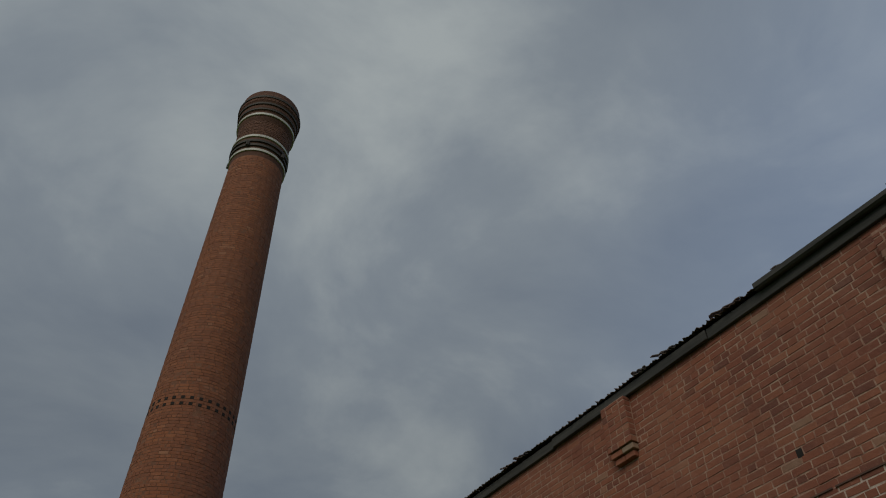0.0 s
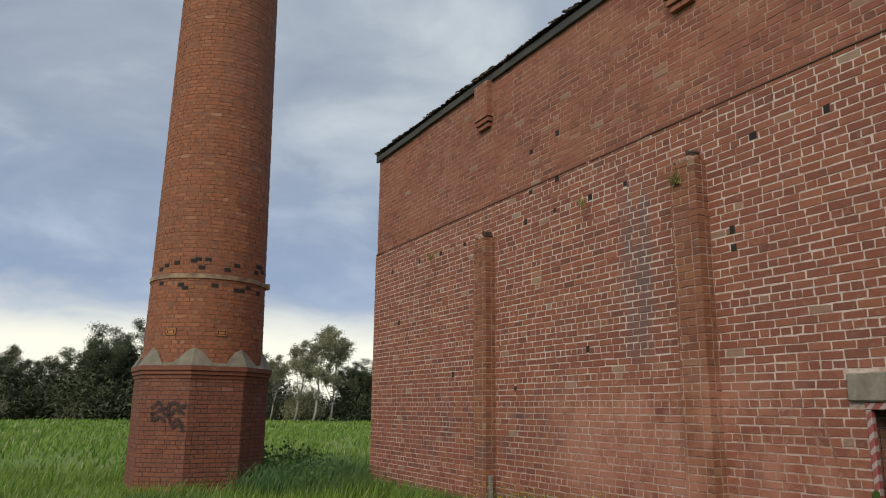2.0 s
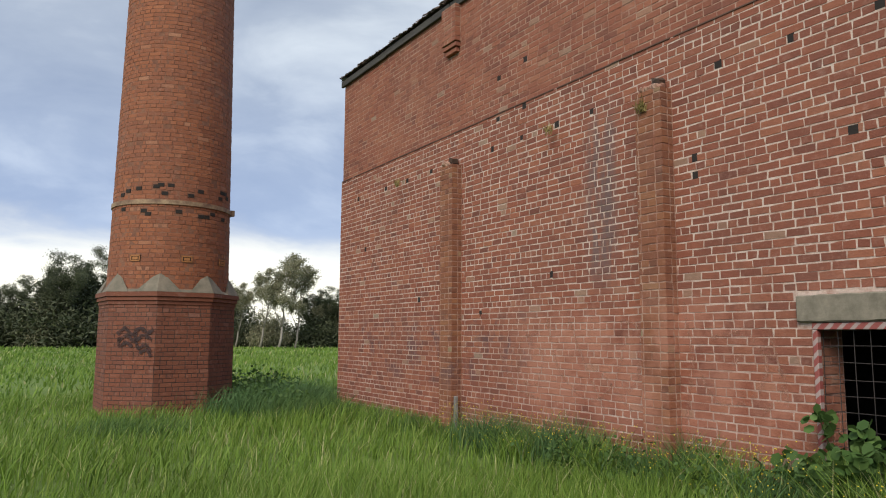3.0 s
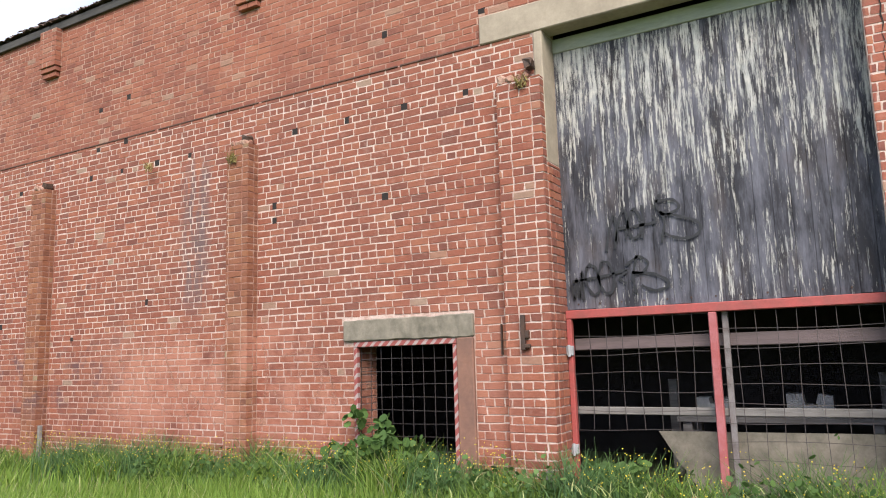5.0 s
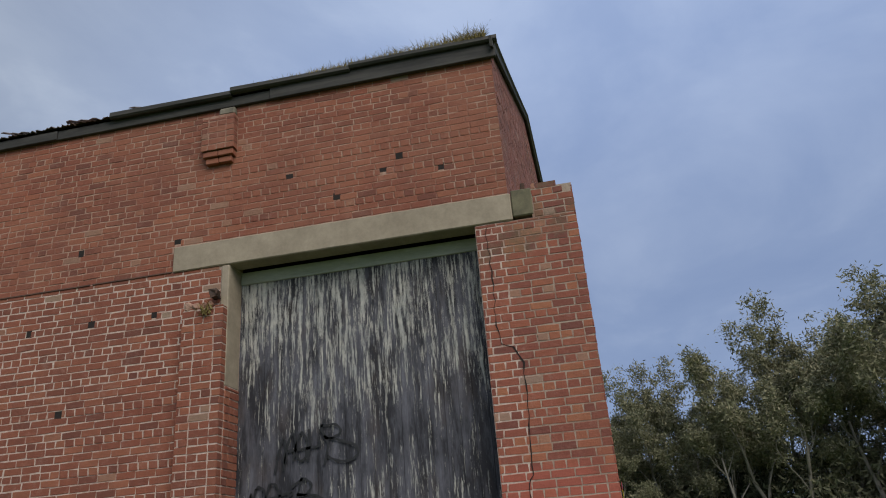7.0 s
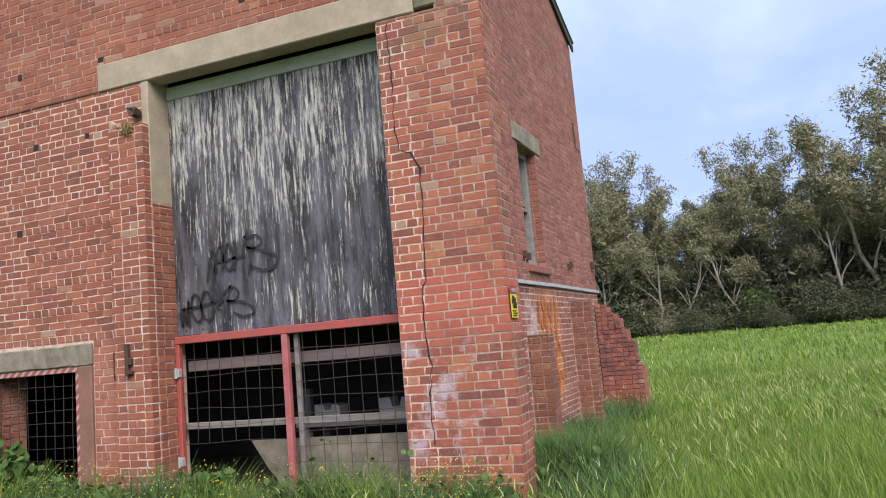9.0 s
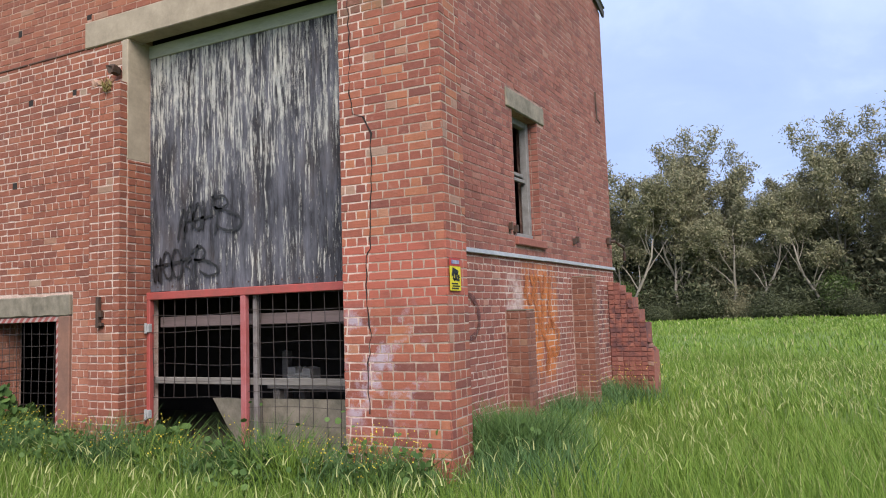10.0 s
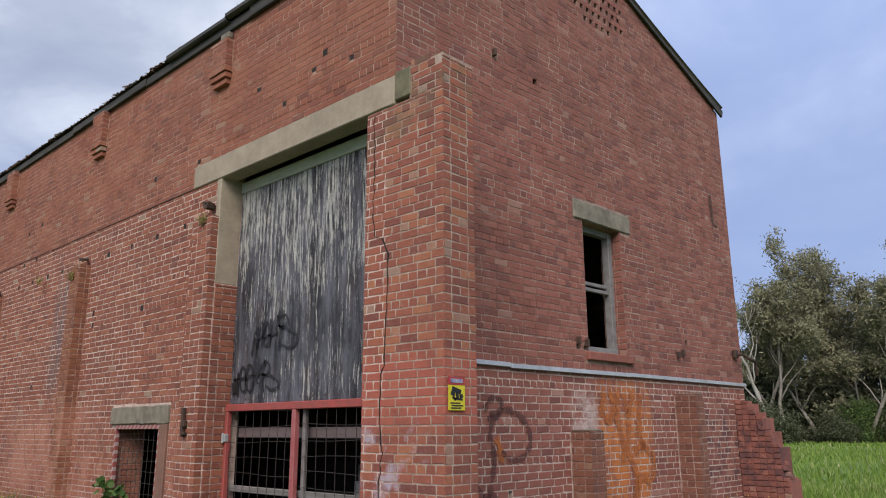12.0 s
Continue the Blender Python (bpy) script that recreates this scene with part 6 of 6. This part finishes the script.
# ---------------------------------------------------------------- grass and weeds
def blades(x, y, h, w, seed, lean=0.55, z=None):
    """Bent blades: a root pair, a middle pair and a tip."""
    g = np.random.default_rng(seed)
    n = len(x)
    a = g.random(n) * math.tau
    side = np.stack([np.cos(a), np.sin(a), np.zeros(n)], 1)
    b = np.where(g.random(n) < 0.55, 0.5 + g.normal(size=n) * 0.7, g.random(n) * math.tau)
    bend = np.stack([np.cos(b), np.sin(b), np.zeros(n)], 1) * (h * (lean * (0.3 + g.random(n))))[:, None]
    root = np.stack([x, y, ground_height(x, y) - 0.02 if z is None else z], 1)
    upz = np.zeros((n, 3)); upz[:, 2] = h
    p1 = root + upz * 0.55 + bend * 0.3
    p2 = root + upz + bend
    wv = side * (w / 2)[:, None]
    v = np.stack([root - wv, root + wv, p1 + wv * 0.8, p1 - wv * 0.8, p2 + wv * 0.12, p2 - wv * 0.12], 1).reshape(-1, 3)
    o = 6 * np.arange(n)[:, None]
    f = np.concatenate([o + np.array([0, 1, 2, 3]), o + np.array([3, 2, 4, 5])], 0)
    return v, f


def free_ground(x, y, pad=0.0):
    inside = (x > X0 - 0.02 - pad) & (x < XE + 0.05) & (y > G - 0.02 - pad) & (y < NY)
    stub = (x > X0 - 0.03) & (x < X0 + 0.5) & (y > PIER_S - 0.02) & (y < 0)
    stack = np.hypot(x - CX, y - CY) < 1.36
    return ~(inside | stub | stack)


def sward(name, n, r0, r1, hmin, hmax, w, seed, label, sector=(-40, 125), centre=(0.5, -2.5)):
    g = np.random.default_rng(seed)
    r = np.sqrt(r0 ** 2 + (r1 ** 2 - r0 ** 2) * g.random(n))
    a = np.radians(sector[0] + (sector[1] - sector[0]) * g.random(n))
    x, y = centre[0] + r * np.sin(a), centre[1] + r * np.cos(a)
    ok = free_ground(x, y)
    x, y = x[ok], y[ok]
    lump = np.array([noise.noise(Vector((px * 0.45, py * 0.45, seed))) for px, py in zip(x, y)])
    h = (hmin + (hmax - hmin) * g.random(len(x))) * (1 + 0.75 * lump)
    v, f = blades(x, y, h, w * (0.7 + 0.6 * g.random(len(x))), seed + 1)
    ob = arrays(name, v, f, blade_mat)
    return tagged(ob, label, "grass", kind="stuff")


sward("grass", 130000, 2.5, 11, 0.14, 0.34, 0.0085, 3, "long lush green spring grass")
sward("grass", 100000, 11, 24, 0.14, 0.32, 0.017, 4, "long lush green spring grass")
sward("grass", 16000, 0.2, 2.5, 0.10, 0.22, 0.0085, 7, "shorter trodden green grass", (-180, 180))
sward("grass", 45000, 2.5, 11, 0.14, 0.34, 0.011, 8, "long lush green spring grass", (125, 320))
sward("grass", 30000, 11, 24, 0.14, 0.32, 0.022, 9, "long lush green spring grass", (125, 320))
sward("grass", 60000, 24, 60, 0.15, 0.32, 0.055, 5, "green paddock grass further off")
sward("grass", 30000, 60, 98, 0.15, 0.35, 0.13, 6, "green paddock grass at the far side")


def seed_heads():
    g = np.random.default_rng(21)
    n = 7500
    r = np.sqrt(3.5 ** 2 + (20 ** 2 - 3.5 ** 2) * g.random(n))
    a = np.radians(35 + 90 * g.random(n))
    x, y = 0.5 + r * np.sin(a), -3.5 + r * np.cos(a)
    keep = free_ground(x, y, 0.3) & (np.array([noise.noise(Vector((px * 0.3, py * 0.3, 4))) for px, py in zip(x, y)]) > -0.12)
    x, y = x[keep], y[keep]
    z = ground_height(x, y) + 0.24 + 0.14 * g.random(len(x))
    v, f = blades(x, y, np.full(len(x), 0.085), np.full(len(x), 0.0115), 22, 1.3, z)
    tagged(arrays("seed_heads", v, f, seed_mat), "pale nodding seed heads over the grass", "grass", kind="stuff")


seed_heads()


def tussock(x, y, n, h, spread, seed, mat, name, label):
    g = np.random.default_rng(seed)
    px, py = x + g.normal(size=n) * spread, y + g.normal(size=n) * spread
    ok = free_ground(px, py)
    px, py = px[ok], py[ok]
    v, f = blades(px, py, h * (0.6 + 0.6 * g.random(len(px))), np.full(len(px), 0.012), seed, 0.8)
    return tagged(arrays(name, v, f, mat), label, "grass tuft", kind="stuff")


for i, (x, y, n, h, s) in enumerate(((7.75, -2.45, 2200, 0.58, 0.30), (8.3, -2.3, 1200, 0.48, 0.3), (7.2, -2.85, 900, 0.40, 0.3), (9.0, -2.1, 700, 0.36, 0.25), (11.2, -2.0, 700, 0.4, 0.3), (13.4, -2.1, 700, 0.4, 0.35), (5.6, 14.2, 900, 0.45, 0.45), (5.0, 15.3, 1100, 0.55, 0.5), (6.2, 15.8, 900, 0.6, 0.4), (2.4, 13.2, 700, 0.32, 0.5), (5.7, 17.0, 900, 0.5, 0.6))):
    tussock(x, y, n, h, s, 200 + i, tussock_mat if i % 3 else weed_mat, "grass_tuft", "thick blue-green tussock at the foot of the brickwork")
for i, y in enumerate(np.arange(-1.9, 9.6, 0.5)):
    tussock(X0 - 0.38 - 0.12 * (i % 3), y, 340, 0.40 + 0.06 * (i % 4), 0.17, 500 + i, (weed_mat, tussock_mat, blade_mat)[i % 3], "grass_tuft", "rank mixed weeds along the foot of the long wall")
for i, y in enumerate(np.arange(-0.9, NY, 0.62)):
    tussock(X0 - 0.22, y, 260, 0.30, 0.17, 300 + i, blade_mat if i % 2 else weed_mat, "grass_tuft", "uncut grass along the foot of the long wall")


def weed(x, y, h, n, seed, label, leaf=0.055, wide=1.0):
    """A leafy plant: stems with rounded leaves."""
    g = np.random.default_rng(seed)
    th = new("weed")
    bm = bmesh.new()
    pts = []
    for i in range(9):
        a, l = g.random() * math.tau, h * (0.6 + 0.5 * g.random())
        q = Vector((x, y, GROUND))
        d = Vector((math.cos(a) * 0.45 * wide, math.sin(a) * 0.45 * wide, 1)).normalized()
        path = [q.copy()]
        for _ in range(5):
            d = (d + Vector(g.normal(size=3)) * 0.12).normalized()
            q = q + d * l / 5
            path.append(q.copy()); pts.append(tuple(q))
        tube(bm, path, [0.008, 0.007, 0.006, 0.005, 0.004, 0.003], 5)
    part("stems", bm, weed_mat, th)
    c = np.array(pts)[g.integers(0, len(pts), n)] + g.normal(size=(n, 3)) * 0.06 * wide
    c[:, 2] = np.maximum(c[:, 2], GROUND + 0.03)
    if x < X0 + 0.2 and y < NY:
        c[:, 0] = np.minimum(c[:, 0], X0 + 0.25)
    nrm = g.normal(size=(n, 3)); nrm[:, 2] += 0.8; nrm /= np.linalg.norm(nrm, axis=1)[:, None]
    t = np.cross(nrm, g.normal(size=(n, 3))); t /= np.linalg.norm(t, axis=1)[:, None]
    b = np.cross(nrm, t)
    s = (leaf * (0.6 + 0.7 * g.random(n)))[:, None]
    k = np.arange(6) * math.tau / 6
    v = (c[:, None] + s[:, None] * (t[:, None] * np.cos(k)[None, :, None] + b[:, None] * np.sin(k)[None, :, None])).reshape(-1, 3)
    f = np.arange(6 * n).reshape(-1, 6)
    lv = arrays("leaves", v, f, weed_mat, th)
    lv["kind"] = "stuff"
    return tagged(th, label, "weed", "weeds along the wall")


weed(X0 - 0.25, 4.05, 0.95, 560, 401, "bushy mallow weed in front of the small doorway", 0.05)
weed(X0 - 0.2, 3.55, 0.5, 220, 402, "leafy weed in front of the small doorway")
weed(X0 + 0.1, 1.35, 0.46, 150, 403, "leafy weed in the wide doorway", 0.06)
weed(X0 - 0.25, 4.55, 0.62, 260, 404, "leafy weed at the foot of the brick wall")
for k, (x, y, h, n) in enumerate(((5.0, 16.2, 0.62, 900), (5.5, 16.9, 0.75, 1200), (6.1, 16.6, 0.6, 900), (5.3, 15.4, 0.5, 800), (6.3, 15.9, 0.5, 700), (4.9, 17.6, 0.8, 1000), (5.9, 17.9, 0.85, 1000), (5.7, 15.0, 0.42, 600))):
    weed(x, y, h, n, 405 + k, "rank green weed between chimney and shed", 0.034, 2.2)
for k, y in enumerate((-2.0, -1.3, -0.6, 0.1, 0.75, 1.9, 2.5, 3.0, 4.9, 5.5, 6.2, 7.0)):
    weed(X0 - 0.42 - 0.14 * (k % 3), y, 0.30 + 0.05 * (k % 3), 520, 430 + k, "low dark-green leafy weed along the foot of the wall", 0.026, 2.4)
weed(7.55, -2.5, 0.42, 700, 420, "bushy blue-green weed at the foot of the pier", 0.03, 1.8)
weed(8.0, -2.35, 0.38, 500, 421, "bushy blue-green weed at the foot of the pier", 0.03, 1.8)


def wildflowers():
    g = np.random.default_rng(31)
    ys = np.concatenate([2.2 + g.random(420) * 8.0, -1.0 + g.random(90) * 2.6, -2.1 + g.random(70) * 0.9])
    xs = X0 - 0.15 - np.abs(g.normal(size=len(ys))) * 0.42
    zs = GROUND + 0.32 + 0.3 * g.random(len(ys))
    ex = np.array([(13.2 + g.normal() * 0.8, -2.3 + g.normal() * 0.3, GROUND + 0.45 + 0.2 * g.random()) for _ in range(36)])
    P = np.vstack([np.stack([xs, ys, zs], 1), ex])
    v, f = blades(P[:, 0], P[:, 1], P[:, 2] - GROUND, np.full(len(P), 0.007), 32, 0.15)
    tips = v.reshape(-1, 6, 3)[:, 4]
    th = tagged(new("wildflowers"), "thin yellow-flowered weeds along the foot of the wall", "wildflowers", kind="stuff")
    arrays("stems", v, f, weed_mat, th)
    n = len(tips)
    c = np.repeat(tips, 4, 0) + g.normal(size=(4 * n, 3)) * (0.06, 0.06, 0.05)
    k = np.arange(5) * math.tau / 5
    nrm = g.normal(size=(len(c), 3)); nrm[:, 0] -= 1.0; nrm /= np.linalg.norm(nrm, axis=1)[:, None]
    t = np.cross(nrm, (0.1, 0.2, 1.0)); t /= np.linalg.norm(t, axis=1)[:, None]
    b = np.cross(nrm, t)
    pv = (c[:, None] + 0.0068 * (t[:, None] * np.cos(k)[None, :, None] + b[:, None] * np.sin(k)[None, :, None])).reshape(-1, 3)
    arrays("petals", pv, np.arange(5 * len(c)).reshape(-1, 5), flower_mat, th)


wildflowers()


def gutter_grass():
    g = np.random.default_rng(41)
    n = 2200
    y = G + 0.05 + 3.4 * g.random(n) ** 1.6
    x = X0 - 0.065 + g.normal(size=n) * 0.02
    h = (0.05 + 0.13 * g.random(n)) * np.clip(1.25 - (y - G) / 3.4, 0.3, 1.2)
    v, f = blades(x, y, h, np.full(n, 0.008), 42, 0.7, ZT + 0.15 + ride(y))
    tagged(arrays("gutter_grass", v, f, dry_mat), "dry yellow grass growing out of the gutter", "grass", kind="stuff")
    for k, (yy, zz, m) in enumerate(((6.28, 4.12, 90), (2.1, 4.3, 60), (12.4, 4.3, 50), (8.05, 4.28, 40), (10.75, 4.1, 40))):
        px, py = X0 - (0.215 if 6 < yy < 6.5 or yy > 10.9 else 0.14) + g.normal(size=m) * 0.012, yy + g.normal(size=m) * 0.035
        v, f = blades(px, py, 0.05 + 0.09 * g.random(m), np.full(m, 0.012), 50 + k, 1.2, zz - 0.10 + 0.1 * g.random(m))
        tagged(arrays("wall_fern", v, f, dry_mat), "small fern rooted in the brickwork", "fern", kind="stuff")


gutter_grass()

# ---------------------------------------------------------------- bricks of the walls
west_rows = lay(G, NY, GROUND - 0.05, ZL, west_open + [(-1.76, -1.07, -1, 6), (1.9, 2.0, 3.4, 4.86), (2.84, 4.60, 1.60, 1.86), (2.845, 3.06, -1, 1.60), (-1.76, 2.64, 4.86, 5.2)], header_every=4)
clad(wall_west, west_rows, on_west(X0 + 0.011), brick_west, lambda u, z: 2.42 < u < 3.9 and 0.2 < z < 3.6, -90, "weathered red bricks in pale mortar", 0.0035)
upper_rows = lay(G, NY - 0.03, ZL, ZT + 0.02, west_open + [(-1.76, 2.64, 4.86, 5.2)], header_every=4, phase=2)
clad(wall_west_upper, upper_rows, on_west(X0 + 0.034), brick_west, lambda u, z: -1.4 < u < 2.0 and 5.25 < z < 6.4, -90, "weathered red bricks of the upper wall", 0.004)
low_rows = lay(X0 + 0.47, XE, GROUND - 0.05, 2.20, gable_open + [(9.78, 10.08, -1, 1.49), (12.42, 12.68, -1, 2.0)], header_every=5)
clad(wall_south, low_rows, on_south(G + 0.011), brick_gable_low, lambda u, z: 7.4 < u < 9.7 and 0.3 < z < 2.1, 0, "dull red bricks below the flashing", 0.002)
high_rows = lay(X0 + 0.03, XE, 2.25, 8.85, gable_open + [(X0, X0 + 0.46, 0, 5.24), (10.06, 11.46, 4.265, 4.535), (10.2, 11.3, 2.37, 2.49)], header_every=4, top=roof_line)
clad(wall_south, high_rows, on_south(G + 0.011), brick_gable, lambda u, z: 7.4 < u < 10.2 and 2.3 < z < 4.0, 0, "dull red bricks of the gable", 0.003)
clad(pier, pier_rows, on_west(X0 + 0.005), brick_pier, lambda u, z: 0.0 < z < 3.4, -90, "mottled red and orange bricks", 0.004)
clad(pier, pier_side, on_south(PIER_S + 0.011), brick_pier, lambda u, z: 0.0 < z < 4.0, 0, "mottled red and orange bricks", 0.004, 150)


def turn_gable():
    """The gable stands slightly out of square with the long wall."""
    m = Matrix.Translation((X0, G, 0)) @ Matrix.Rotation(-math.atan(SKEW), 4, "Z") @ Matrix.Translation((-X0, -G, 0))
    names = ("wall_south", "window_1", "window_lintel", "trim", "bargeboard", "buttress_stub", "ruined_wall", "iron_rod", "iron_hook", "iron_stub", "gable_tag")
    for o in list(scene.collection.objects):
        if o.parent is None and o.name.split(".")[0] in names:
            o.matrix_basis = m @ o.matrix_basis


turn_gable()
